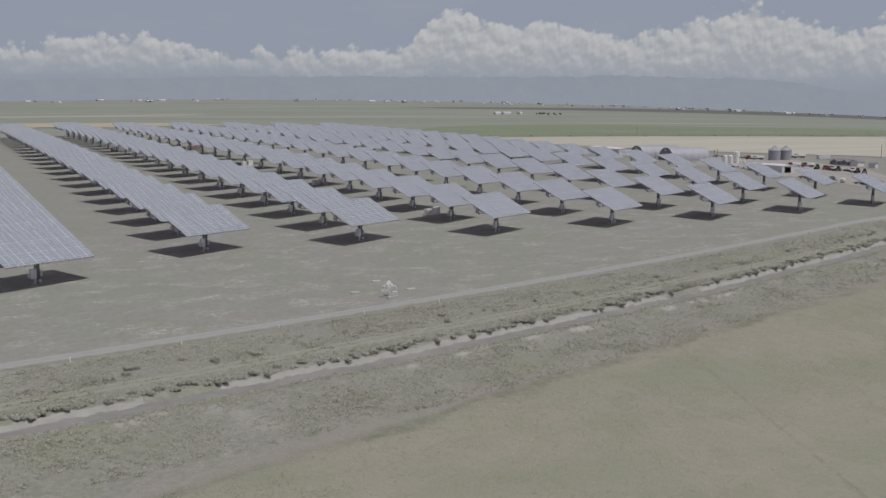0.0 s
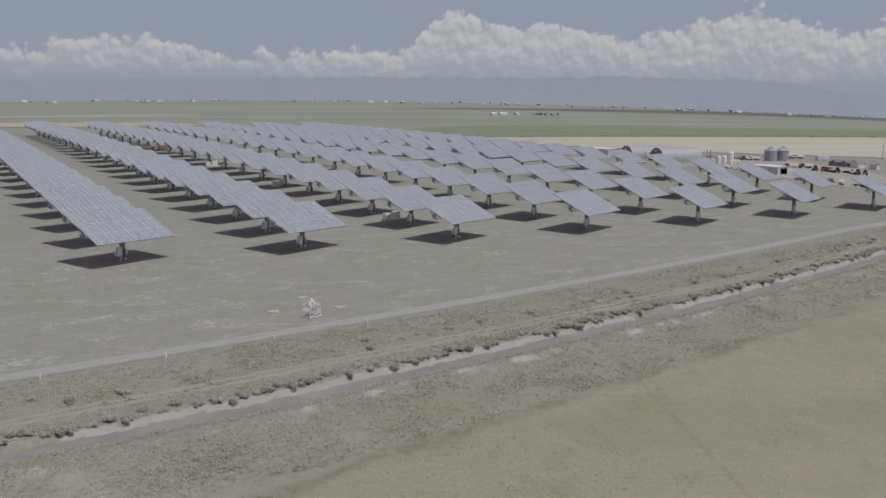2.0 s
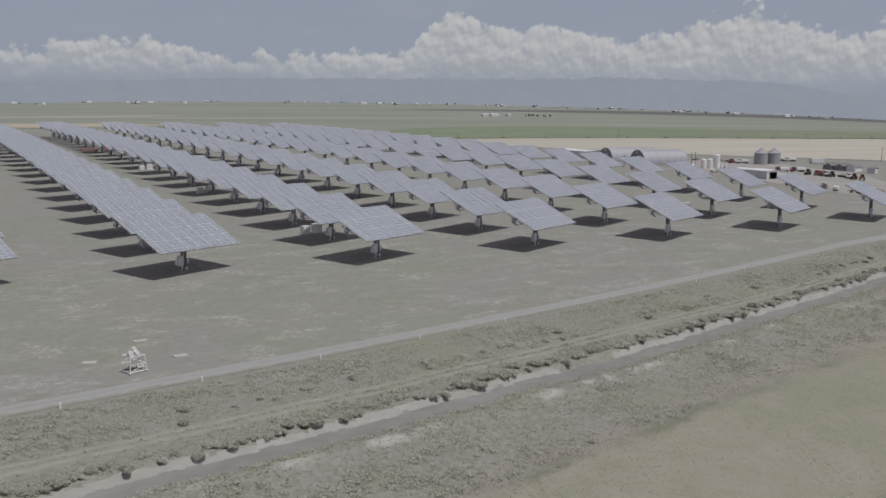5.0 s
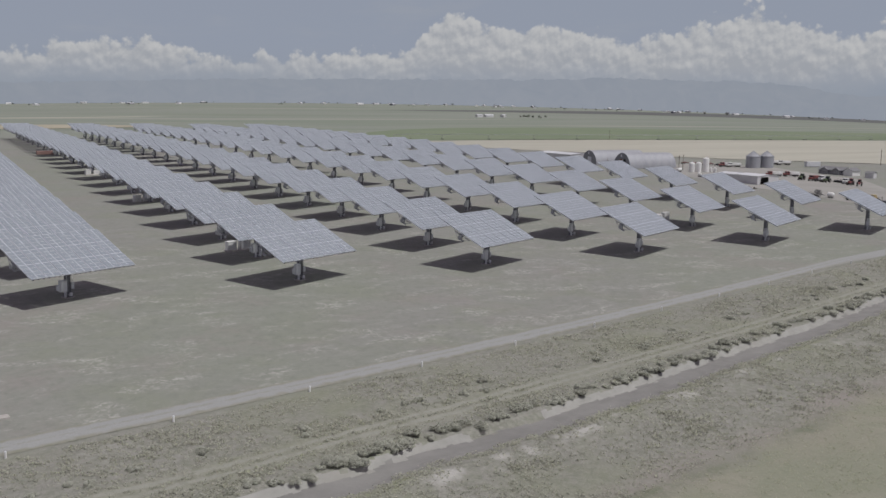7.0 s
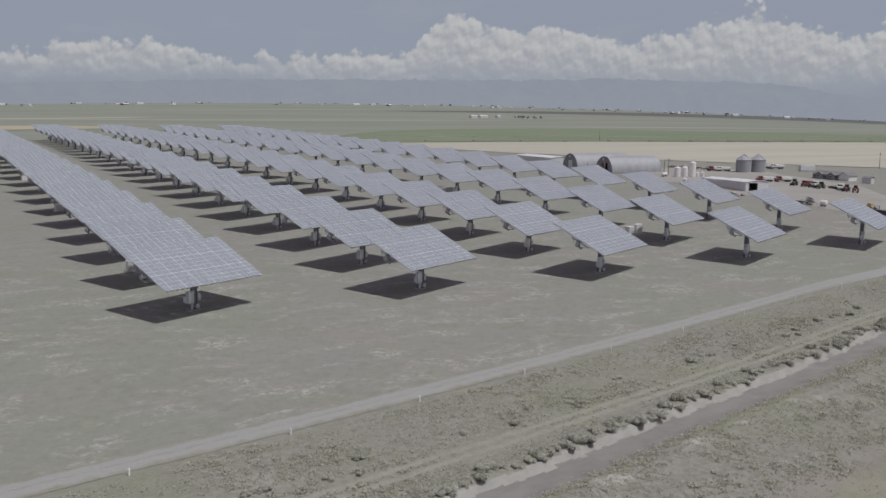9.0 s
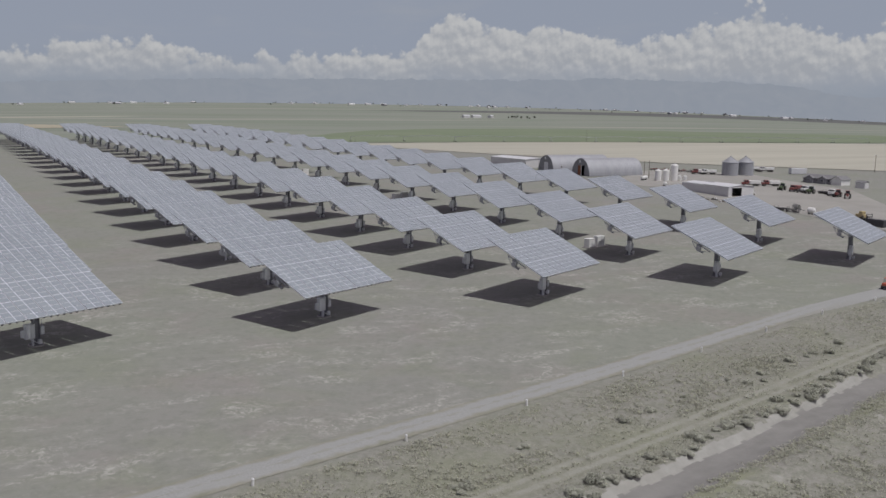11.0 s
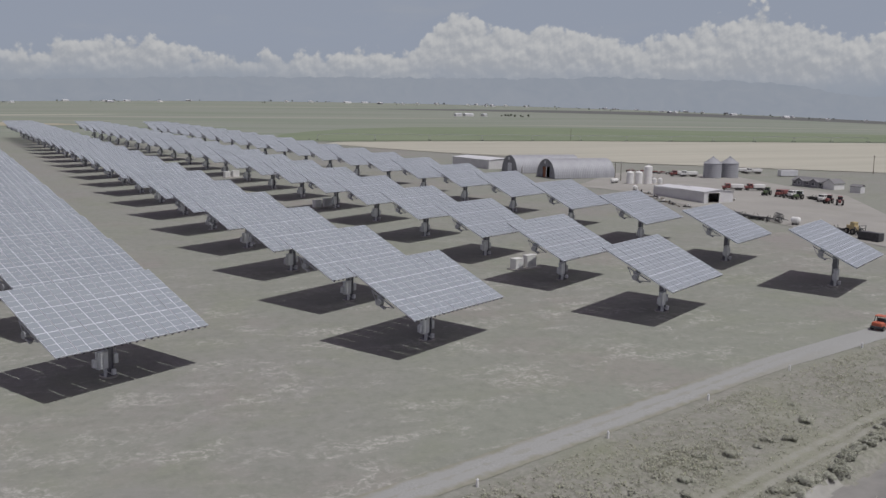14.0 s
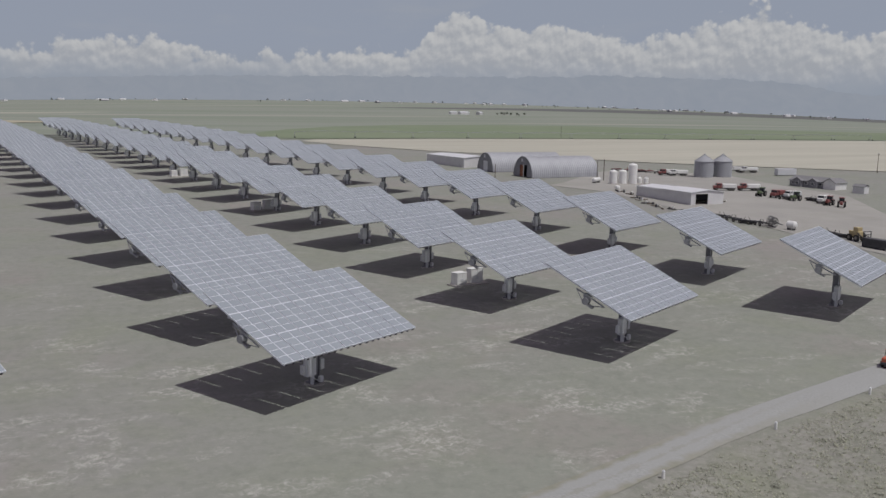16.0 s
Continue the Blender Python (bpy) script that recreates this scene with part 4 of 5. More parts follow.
def wheel(name, r, w, parent, x, y):
    bm = bmesh.new()
    rod(bm, (0, -w / 2, 0), (0, w / 2, 0), r, seg=18)
    tyre = part(name, bm, M_TYRE, parent)
    tyre.matrix_basis = pose(x, y, r)
    bm = bmesh.new()
    rod(bm, (0, -w / 2 - 0.02, 0), (0, w / 2 + 0.02, 0), r * 0.52, seg=12)
    part("rim", bm, M_RIM, tyre)


def tractor(m, paint, label):
    t = empty("tractor", m, label, "tractor", "parked farm machines")
    bm = bmesh.new()
    box(bm, (2.2, 0.9, 0.9), (1.2, 0, 1.35), bevel=0.12)
    box(bm, (1.8, 0.7, 0.6), (-0.4, 0, 0.95), bevel=0.08)
    for k in (-1, 1):
        box(bm, (1.5, 0.5, 0.12), (-0.9, k * 0.95, 1.75), bevel=0.05)
    part("body", bm, paint, t)
    bm = bmesh.new()
    box(bm, (1.4, 1.5, 1.35), (-0.7, 0, 2.1), bevel=0.1)
    part("cab_glass", bm, M_GLASS, t)
    bm = bmesh.new()
    box(bm, (1.6, 1.65, 0.16), (-0.7, 0, 2.85), bevel=0.05)
    part("roof", bm, paint, t)
    bm = bmesh.new()
    rod(bm, (0.9, 0.35, 1.7), (0.9, 0.35, 2.7), 0.06, seg=8)
    part("exhaust", bm, M_BLK, t)
    for k in (-1, 1):
        wheel("rear_wheel", 0.92, 0.55, t, -0.95, k * 0.95)
        wheel("front_wheel", 0.58, 0.4, t, 1.75, k * 0.85)
    return t


def truck(m, cab, load, label):
    t = empty("farm_truck", m, label, "truck", "parked farm machines")
    bm = bmesh.new()
    box(bm, (1.7, 2.2, 1.7), (2.2, 0, 1.75), bevel=0.15)
    box(bm, (1.3, 1.8, 0.95), (3.5, 0, 1.2), bevel=0.15)
    part("cab", bm, cab, t)
    bm = bmesh.new()
    box(bm, (0.08, 1.9, 0.65), (3.08, 0, 2.15))
    for k in (-1, 1):
        box(bm, (1.0, 0.06, 0.6), (2.3, k * 1.1, 2.15))
    part("cab_glass", bm, M_GLASS, t)
    bm = bmesh.new()
    box(bm, (7.6, 0.9, 0.3), (0.2, 0, 0.75))
    part("chassis", bm, M_BLK, t)
    bm = bmesh.new()
    box(bm, (4.8, 2.3, 1.3), (-1.3, 0, 1.65), bevel=0.1)
    part("box_body", bm, load, t)
    for k in (-1, 1):
        for x in (3.3, -1.4, -2.6):
            wheel("wheel", 0.5, 0.35, t, x, k * 0.95)
    return t


def implement(m, paint, length, label, tines=True):
    t = empty("farm_implement", m, label, "implement", "parked farm machines")
    bm = bmesh.new()
    for y in (-0.9, 0.0, 0.9):
        box(bm, (length, 0.16, 0.16), (0, y, 0.85))
    for k in range(int(length / 1.4) + 1):
        box(bm, (0.14, 2.2, 0.14), (-length / 2 + 0.2 + k * 1.4, 0, 0.95))
    rod(bm, (length / 2, 0, 0.85), (length / 2 + 1.6, 0, 0.5), 0.1, seg=6)
    for k in (-1, 1):
        rod(bm, (k * length * 0.25, 0, 0.9), (k * length * 0.12, 0, 1.8), 0.07, seg=6)
    part("frame", bm, paint, t)
    bm = bmesh.new()
    n = int(length / 0.45)
    for i in range(n):
        x = -length / 2 + (i + 0.5) * length / n
        for y in (-1.0, 0.7):
            if tines:
                rod(bm, (x, y, 0.85), (x + 0.1, y - 0.2, 0.05), 0.04, seg=5)
            else:
                rod(bm, (x, y - 0.03, 0.4), (x, y + 0.03, 0.4), 0.4, seg=12)
    part("tine_row" if tines else "disc_gang", bm, M_BLK, t)
    for k in (-1, 1):
        wheel("wheel", 0.45, 0.3, t, k * length * 0.3, 1.2)
    return t


truck(on_land(438.3, 129.5, 150), M_RED, M_WHITE, "old farm truck with red cab and white box")
truck(on_land(446.5, 126.0, 155), M_RED, M_WHITE, "old farm truck with red cab and white box")
tractor(on_land(436.5, 111.6, 200), M_GRN, "green tractor with yellow-rimmed wheels in the yard")
truck(on_land(439.5, 107.0, 195), M_RED, M_RED, "red farm truck parked among tractors")
truck(on_land(441.5, 103.0, 190), M_WHITE, M_CAB, "white farm truck with a grey box")
implement(on_land(436.5, 101.5, 100), M_BLK, 4.0, "dark folded cultivator beside the trucks")
tractor(on_land(437.0, 97.9, 185), M_GRN, "green tractor with tall rear wheels in the yard")
implement(on_land(442.0, 95.0, 80), M_BLK, 5.0, "dark disc harrow with raised wings", False)
truck(on_land(441.0, 90.0, 200), M_WHITE, M_WHITE, "white pickup truck at the end of the row")
tractor(on_land(437.2, 85.2, 200), M_RED, "red tractor parked on the gravel yard")
tractor(on_land(436.9, 80.4, 215), M_RED, "red and white tractor facing the shed")
for x, y, a, p, tines in ((455.4, 209, 10, M_RED, True), (458.5, 205, 20, M_RED, True), (461.4, 201, 0, M_RED, False), (463, 196.5, 30, M_RED, True), (464.2, 192, 15, M_BLK, True), (466, 187.5, 0, M_BLK, False)):
    implement(on_land(x, y, a), p, 4.6, "red tillage implement in the long machine row" if p is M_RED else "dark tillage implement in the long machine row", tines)
for x, y, p in ((462.0, 184.0, M_RED), (465.0, 181.0, M_WHITE), (505.6, 189.1, M_WHITE), (509.5, 184.5, M_WHITE)):
    truck(on_land(x, y, 160), p, M_WHITE, "farm truck in the back row of the yard")
for x, y, a, tines in ((381.5, 75.5, 95, True), (380.3, 70.0, 85, True), (380.2, 65.3, 100, False), (381.0, 61.0, 70, True)):
    implement(on_land(x, y, a), M_BLK, 4.2, "dark rusting rake in the scrap row", tines)


def big_rake(m):
    t = empty("hay_rake", m, "dark hay rake with tall spoked wheels", "implement", "parked farm machines")
    bm = bmesh.new()
    box(bm, (4.5, 0.2, 0.2), (0, 0, 1.3))
    rod(bm, (0, 0, 1.3), (0, -2.5, 0.5), 0.1, seg=6)
    part("frame", bm, M_BLK, t)
    for k in range(5):
        bm = bmesh.new()
        for i in range(16):
            a, b = 2 * math.pi * i / 16, 2 * math.pi * (i + 1) / 16
            rod(bm, (0, 1.25 * math.cos(a), 1.25 * math.sin(a)), (0, 1.25 * math.cos(b), 1.25 * math.sin(b)), 0.09, seg=5)
            if i % 2 == 0:
                rod(bm, (0, 0, 0), (0, 1.25 * math.cos(a), 1.25 * math.sin(a)), 0.04, seg=4)
        part("spoked_wheel", bm, M_BLK, t).matrix_basis = pose(-2 + k, 0.3, 1.32, 0, 0, 35)
    return t


big_rake(on_land(382.6, 58.6, 60))


def loader(m):
    t = empty("loader", m, "faded yellow loader with open front frame", "loader", "parked farm machines")
    bm = bmesh.new()
    box(bm, (3.4, 1.6, 1.3), (0, 0, 1.7), bevel=0.15)
    box(bm, (1.5, 1.5, 1.2), (0.4, 0, 2.7), bevel=0.12)
    part("body", bm, M_YEL, t)
    bm = bmesh.new()
    for k in (-1, 1):
        rod(bm, (1.4, k * 0.9, 2.0), (3.4, k * 1.1, 1.0), 0.13, seg=8)
        rod(bm, (3.4, k * 1.1, 0.3), (3.4, k * 1.1, 2.7), 0.1, seg=8)
    for z in (0.4, 1.2, 1.9, 2.6):
        box(bm, (0.12, 2.4, 0.14), (3.4, 0, z))
    part("lift_frame", bm, M_BLK, t)
    for x in (-1.1, 1.2):
        for k in (-1, 1):
            wheel("wheel", 0.8, 0.5, t, x, k * 1.0)
    return t


implement(on_land(384.0, 44.0, 95), M_BLK, 4.6, "dark rusting cultivator in the scrap row")
implement(on_land(383.5, 40.0, 80), M_BLK, 4.0, "dark rusting disc harrow in the scrap row", False)
loader(on_land(383.6, 34.8, -100))


def container(m, size, mat, label):
    t = empty("container", m, label, "container")
    bm = bmesh.new()
    box(bm, size, (0, 0, size[2] / 2 + 0.15), bevel=0.04)
    n = int(size[0] / 0.5)
    for i in range(n):
        for k in (-1, 1):
            box(bm, (0.2, 0.06, size[2] - 0.3), (-size[0] / 2 + (i + 0.5) * size[0] / n, k * (size[1] / 2 + 0.02), size[2] / 2 + 0.15))
    part("box_body", bm, mat, t)
    for k in (-1, 1):
        bm = bmesh.new()
        box(bm, (0.3, size[1], 0.3), (k * size[0] * 0.4, 0, 0.1))
        part("skid", bm, M_BLK, t)
    return t


container(on_land(378.5, 25.5, 92), (6.0, 2.3, 2.0), M_BLK, "dark steel bin at the yard's edge")
container(on_land(514.5, 169.0, -14), (9.0, 2.6, 2.7), M_CAB, "pale box trailer parked beyond the yard")
M_PALE = worn("bleached_scrap", (0.40, 0.38, 0.33), 0.9, 0.0, 0.3, 0.8)


def scrap(m, seed, label):
    """A low heap of boards, drums and pipes."""
    rng = random.Random(seed)
    t = empty("scrap_heap", m, label, "scrap")
    for i in range(5):
        bm = bmesh.new()
        x, y = rng.uniform(-2.2, 2.2), rng.uniform(-1.2, 1.2)
        if i % 2:
            rod(bm, (x, y, 0), (x, y, rng.uniform(0.6, 1.0)), 0.3, seg=10)
            part("drum", bm, (M_BLK, M_WHITE, M_RUST)[i % 3], t)
        else:
            box(bm, (rng.uniform(1.5, 3.0), 0.4, 0.3), (x, y, 0.25), Matrix.Rotation(rng.uniform(0, 3), 4, "Z"), 0.03)
            part("board", bm, (M_PALE, M_BLK, M_WOOD)[i % 3], t)
    return t


for i, (x, y) in enumerate(((391.0, 121.5), (388.5, 116.0), (384.5, 107.5), (381.8, 101.5), (380.5, 96.0), (379.4, 90.0), (396.5, 131.0), (412.0, 103.5), (398.9, 136.3))):
    scrap(on_land(x, y, 37 * i), i, "low heap of boards and drums beside the shed")


def utility_pole(m, h, label="weathered wooden utility pole with a crossarm"):
    t = empty("utility_pole", m, label, "utility pole", "utility poles")
    bm = bmesh.new()
    rod(bm, (0, 0, -0.5), (0, 0, h), 0.17, 0.11, seg=8)
    part("pole", bm, M_WOOD, t)
    bm = bmesh.new()
    box(bm, (2.2, 0.12, 0.14), (0, 0.12, h - 0.6))
    part("crossarm", bm, M_WOOD, t)
    for k in (-1, 0, 1):
        bm = bmesh.new()
        rod(bm, (k * 0.95, 0.12, h - 0.5), (k * 0.95, 0.12, h - 0.25), 0.06, seg=6)
        part("insulator", bm, M_CAB, t)
    return t


for x, y, h in ((420.0, 173.9, 8.0), (414.5, 171.0, 8.0), (375.3, 181.0, 6.5), (569.7, 165.0, 9.0), (352.0, 352.0, 9.5), (640.0, 500.0, 10.0)):
    utility_pole(on_land(x, y, 60), h)


def pivot_line():
    t = empty("centre_pivot", on_land(424, 520, -8), "long centre-pivot irrigation line on wheeled towers", "irrigation line")
    n, span = 12, 44.0
    for i in range(n + 1):
        x = i * span
        wx, wy = 424 + x * math.cos(radians(-8)), 520 + x * math.sin(radians(-8))
        dz = gz(wx, wy) - gz(424, 520)
        bm = bmesh.new()
        for k in (-1, 1):
            rod(bm, (x, k * 2.0, 0.6 + dz), (x, 0, 4.2 + dz), 0.1, seg=6)
        rod(bm, (x, -2.2, 0.6 + dz), (x, 2.2, 0.6 + dz), 0.1, seg=6)
        part("tower", bm, M_STEEL, t)
        for k in (-1, 1):
            bm = bmesh.new()
            rod(bm, (x - 0.15, k * 2.0, 0.55 + dz), (x + 0.15, k * 2.0, 0.55 + dz), 0.45, seg=14)
            part("wheel", bm, M_TYRE, t)
        if i < n:
            bm = bmesh.new()
            ex, ey = 424 + (x + span) * math.cos(radians(-8)), 520 + (x + span) * math.sin(radians(-8))
            dz2 = gz(ex, ey) - gz(424, 520)
            last = Vector((x, 0, 4.2 + dz))
            for j in range(1, 7):
                f = j / 6
                p = Vector((x + span * f, 0, 4.2 + dz + (dz2 - dz) * f + 0.9 * math.sin(math.pi * f)))
                rod(bm, last, p, 0.13, seg=6)
                if j < 6:
                    rod(bm, p, p + Vector((0, 0, -1.3)), 0.05, seg=4)
                last = p
            rod(bm, (x, 0, 4.1 + dz), (x + span, 0, 4.1 + dz2), 0.04, seg=4)
            part("pipe_span", bm, M_STEEL, t)
    return t


pivot_line()

# ---------------------------------------------------------------- small things in the solar field
def power_station(m):
    t = empty("inverter_station", m, "two white inverter cabinets on a concrete pad", "inverter", "inverter stations")
    bm = bmesh.new()
    box(bm, (7.2, 3.0, 0.35), (0, 0, 0.05), bevel=0.04)
    part("pad", bm, M_CONC, t, "pale concrete pad")
    for x, w, d, h in ((-2.1, 2.3, 1.7, 2.1), (1.7, 2.9, 1.3, 2.5)):
        bm = bmesh.new()
        box(bm, (w, d, h), (x, 0.1, 0.22 + h / 2), bevel=0.05)
        box(bm, (w + 0.12, d + 0.12, 0.1), (x, 0.1, 0.22 + h))
        cab = part("cabinet", bm, M_WHITE, t)
        bm = bmesh.new()
        for k in (-1, 1):
            box(bm, (w * 0.45, 0.04, h * 0.86), (x + k * w * 0.24, 0.1 - d / 2 - 0.02, 0.22 + h * 0.5))
        part("door", bm, M_WHITE, cab)
        bm = bmesh.new()
        for k in range(5):
            box(bm, (w * 0.3, 0.04, 0.05), (x, 0.1 - d / 2 - 0.05, 0.9 + 0.1 * k))
        part("louvre", bm, M_CAB, cab)
    return t


for x, y in ((274.5, 31.0), (137.8, 35.5), (272.0, 135.5), (274.0, 235.5), (136.5, 139.0), (137.0, 242.0)):
    power_station(pose(x, y, gz(x, y), 0, 0, 12))


def sensor_stand(m):
    t = empty("lattice_stand", m, "white braced metal stand with three round instruments", "instrument stand")
    corners = [(-1.7, -1.5), (1.7, -1.5), (1.7, 1.5), (-1.7, 1.5)]
    tops = [(x * 0.84, y * 0.84) for x, y in corners]
    for (x, y), (a, b) in zip(corners, tops):
        bm = bmesh.new()
        rod(bm, (x, y, -0.1), (a, b, 2.9), 0.09, seg=6)
        part("leg", bm, M_WHITE, t)
        bm = bmesh.new()
        box(bm, (0.6, 0.6, 0.25), (x, y, 0.1), bevel=0.03)
        part("foot", bm, M_CONC, t)
    for i in range(4):
        (x0, y0), (x1, y1) = corners[i], corners[(i + 1) % 4]
        (a0, b0), (a1, b1) = tops[i], tops[(i + 1) % 4]
        bm = bmesh.new()
        rod(bm, (x0, y0, 0.25), (x1, y1, 0.25), 0.08, seg=6)
        rod(bm, (x0 * .92, y0 * .92, 1.5), (x1 * .92, y1 * .92, 1.5), 0.06, seg=6)
        rod(bm, (a0, b0, 2.9), (a1, b1, 2.9), 0.08, seg=6)
        rod(bm, (x0, y0, 0.25), (x1 * .92, y1 * .92, 1.5), 0.05, seg=6)
        rod(bm, (x1 * .92, y1 * .92, 1.5), (a0, b0, 2.9), 0.05, seg=6)
        part("brace", bm, M_WHITE, t)
    for x, y, z, r in ((-0.6, 0.0, 3.25, 0.42), (0.45, -0.4, 3.2, 0.40), (0.55, 0.5, 3.6, 0.45)):
        bm = bmesh.new()
        rod(bm, (x, y, 2.8), (x, y, z), 0.08, seg=6)
        rod(bm, (x, y - 0.25, z + 0.1), (x, y + 0.25, z + 0.1), r, seg=16)
        part("instrument", bm, M_WHITE, t)
    bm = bmesh.new()
    box(bm, (2.0, 0.9, 0.3), (0.1, 0.2, 2.75))
    part("tray", bm, M_CAB, t)
    return t


sensor_stand(pose(67.0, -71.8, gz(67, -71.8), 0, 0, 22) @ Matrix.Scale(0.84, 4))


def slab(x, y, w, d, turn):
    t = empty("concrete_slab", pose(x, y, gz(x, y), 0, 0, turn), "pale concrete slab lying on the ground", "slab", "slabs round the stand")
    bm = bmesh.new()
    box(bm, (w, d, 0.3), (0, 0, 0.02), bevel=0.04)
    part("block", bm, M_CONC, t)


for x, y, w, d, turn in ((71.3, -56.0, 2.2, 1.2, 10), (61.9, -64.9, 2.0, 1.4, -15), (75.0, -67.2, 2.2, 1.3, 5)):
    slab(x, y, w, d, turn)


def marker(m):
    t = empty("marker_stake", m, "thin white marker stake beside the gravel road", "stake", "white road stakes")
    bm = bmesh.new()
    rod(bm, (0, 0, -0.2), (0, 0, 0.72), 0.15, 0.14, seg=8)
    part("stake", bm, M_WHITE, t)
    bm = bmesh.new()
    rod(bm, (0, 0, 0.70), (0, 0, 0.82), 0.17, 0.08, seg=8)
    part("cap", bm, M_CAB, t)
    return t


first = None
for i in range(-6, 14):
    x = 74.5 + 19.3 * i
    y = road_y(x) - 3.2
    m = pose(x, y, gz(x, y), 0, 0, 0)
    first = copy_thing(first, m) if first else marker(m)


def buggy(m):
    t = empty("utility_buggy", m, "small orange-red utility buggy with a roof", "buggy")
    bm = bmesh.new()
    box(bm, (1.5, 1.7, 0.75), (1.0, 0, 1.0), bevel=0.15)
    box(bm, (1.5, 1.8, 0.6), (-1.2, 0, 1.05), bevel=0.08)
    box(bm, (1.3, 1.7, 0.25), (0, 0, 0.65), bevel=0.05)
    part("body", bm, M_ORANGE, t)
    for x in (-0.5, 0.75):
        for k in (-1, 1):
            bm = bmesh.new()
            rod(bm, (x, k * 0.8, 1.2), (x * 0.75, k * 0.72, 2.2), 0.05, seg=6)
            part("roll_bar", bm, M_BLK, t)
    bm = bmesh.new()
    box(bm, (1.5, 1.6, 0.12), (0, 0, 2.25), bevel=0.04)
    part("roof", bm, M_ORANGE, t)
    bm = bmesh.new()
    box(bm, (0.5, 1.4, 0.35), (-0.2, 0, 0.95), bevel=0.06)
    box(bm, (0.2, 1.4, 0.7), (-0.45, 0, 1.4), bevel=0.06)
    part("seat", bm, M_BLK, t)
    bm = bmesh.new()
    box(bm, (0.25, 1.75, 0.35), (1.8, 0, 0.6), bevel=0.06)
    part("bumper", bm, M_BLK, t)
    for x in (-1.15, 1.15):
        for k in (-1, 1):
            wheel("wheel", 0.42, 0.34, t, x, k * 0.85)
    return t


M_FADED = worn("faded_red_paint", (0.30, 0.19, 0.17), 0.8, 0.0, 0.3, 0.6)
bx = 299.0
buggy(pose(bx, road_y(bx) + 0.6, gz(bx, road_y(bx)) + 0.14, 0, 0, 195))
for x, y, l in ((134.0, 379.0, 9), (147.0, 384.0, 9)):
    container(pose(x, y, gz(x, y), 0, 0, 5), (l, 2.6, 2.0), M_FADED, "faded red container between the tracker rows")
for x, y in ((60.0, 372.0), (92.0, 374.0)):
    container(pose(x, y, gz(x, y), 0, 0, 0), (5, 2.4, 2.4), M_WHITE, "white site cabin between the tracker rows")

# ---------------------------------------------------------------- scrub and grass
M_SAGE = Mat("sagebrush_leaf", 0.9, spec=0.15)
M_SAGE.color(M_SAGE.ramp(M_SAGE.island(), (0.0, (0.40, 0.415, 0.345)), (0.5, (0.50, 0.51, 0.435)), (1.0, (0.58, 0.58, 0.51))))
M_SAGE = M_SAGE.thin(0.45).m
M_TUFT = Mat("dry_tuft", 0.95, spec=0.1)
M_TUFT.color(M_TUFT.ramp(M_TUFT.island(), (0.0, (0.40, 0.41, 0.34)), (0.55, (0.48, 0.485, 0.41)), (0.85, (0.56, 0.545, 0.475)), (1.0, (0.50, 0.525, 0.37))))
M_TUFT = M_TUFT.thin(0.5).m
M_TWIG = worn("shrub_twig", (0.09, 0.075, 0.06), 0.9, 0.0, 0.3, 4.0)


def leaf(verts, faces, c, size, rng, out):
    """A small pointed leaf clump that faces the way out."""
    n = (out + Vector((rng.gauss(0, 0.35), rng.gauss(0, 0.35), rng.gauss(0, 0.35)))).normalized()
    d = n.cross(Vector((rng.uniform(-1, 1), rng.uniform(-1, 1), rng.uniform(-1, 1)))).normalized() * size
    s = n.cross(d).normalized() * size * 0.45
    i = len(verts)
    verts += [tuple(c - d * 0.5), tuple(c + s), tuple(c + d * 0.6), tuple(c - s)]
    faces.append((i, i + 1, i + 2, i + 3))


def shrub_mesh(seed):
    rng = random.Random(seed)
    leaves, lf, twigs = [], [], bmesh.new()
    lobes = [(Vector((rng.uniform(-1.0, 1.0), rng.uniform(-0.8, 0.8), rng.uniform(0.25, 0.85))), rng.uniform(0.34, 0.62)) for _ in range(9)]
    for c, r in lobes:
        rod(twigs, (c.x * 0.2, c.y * 0.2, -0.15), c, 0.05, 0.02, seg=5)
        for _ in range(170):
            d = Vector((rng.gauss(0, 1), rng.gauss(0, 1), rng.gauss(0.25, 1))).normalized() * r * rng.uniform(0.92, 1.08)
            d.z *= 0.75
            p = c + d
            if p.z > 0.02:
                leaf(leaves, lf, p, rng.uniform(0.10, 0.24), rng, d.normalized() * 0.7 + Vector((0.1, -0.3, 0.9)))
    me = bpy.data.meshes.new("foliage")
    me.from_pydata(leaves, [], lf)
    me.materials.append(M_SAGE)
    tw = bpy.data.meshes.new("stem")
    twigs.to_mesh(tw)
    twigs.free()
    tw.materials.append(M_TWIG)
    return me, tw


SHRUBS = [shrub_mesh(s) for s in range(6)]


def shrub(x, y, size, rng, label):
    t = empty("shrub", pose(x, y, land_z(x, y) - 0.08, 0, 0, rng.uniform(0, 360)) @ Matrix.Diagonal((size, size, size * 0.85, 1)), label, "shrub", "sagebrush along the channel")
    for name, me in zip(("foliage", "stem"), SHRUBS[rng.randrange(6)]):
        ob = new(name, me)
        ob.parent = t


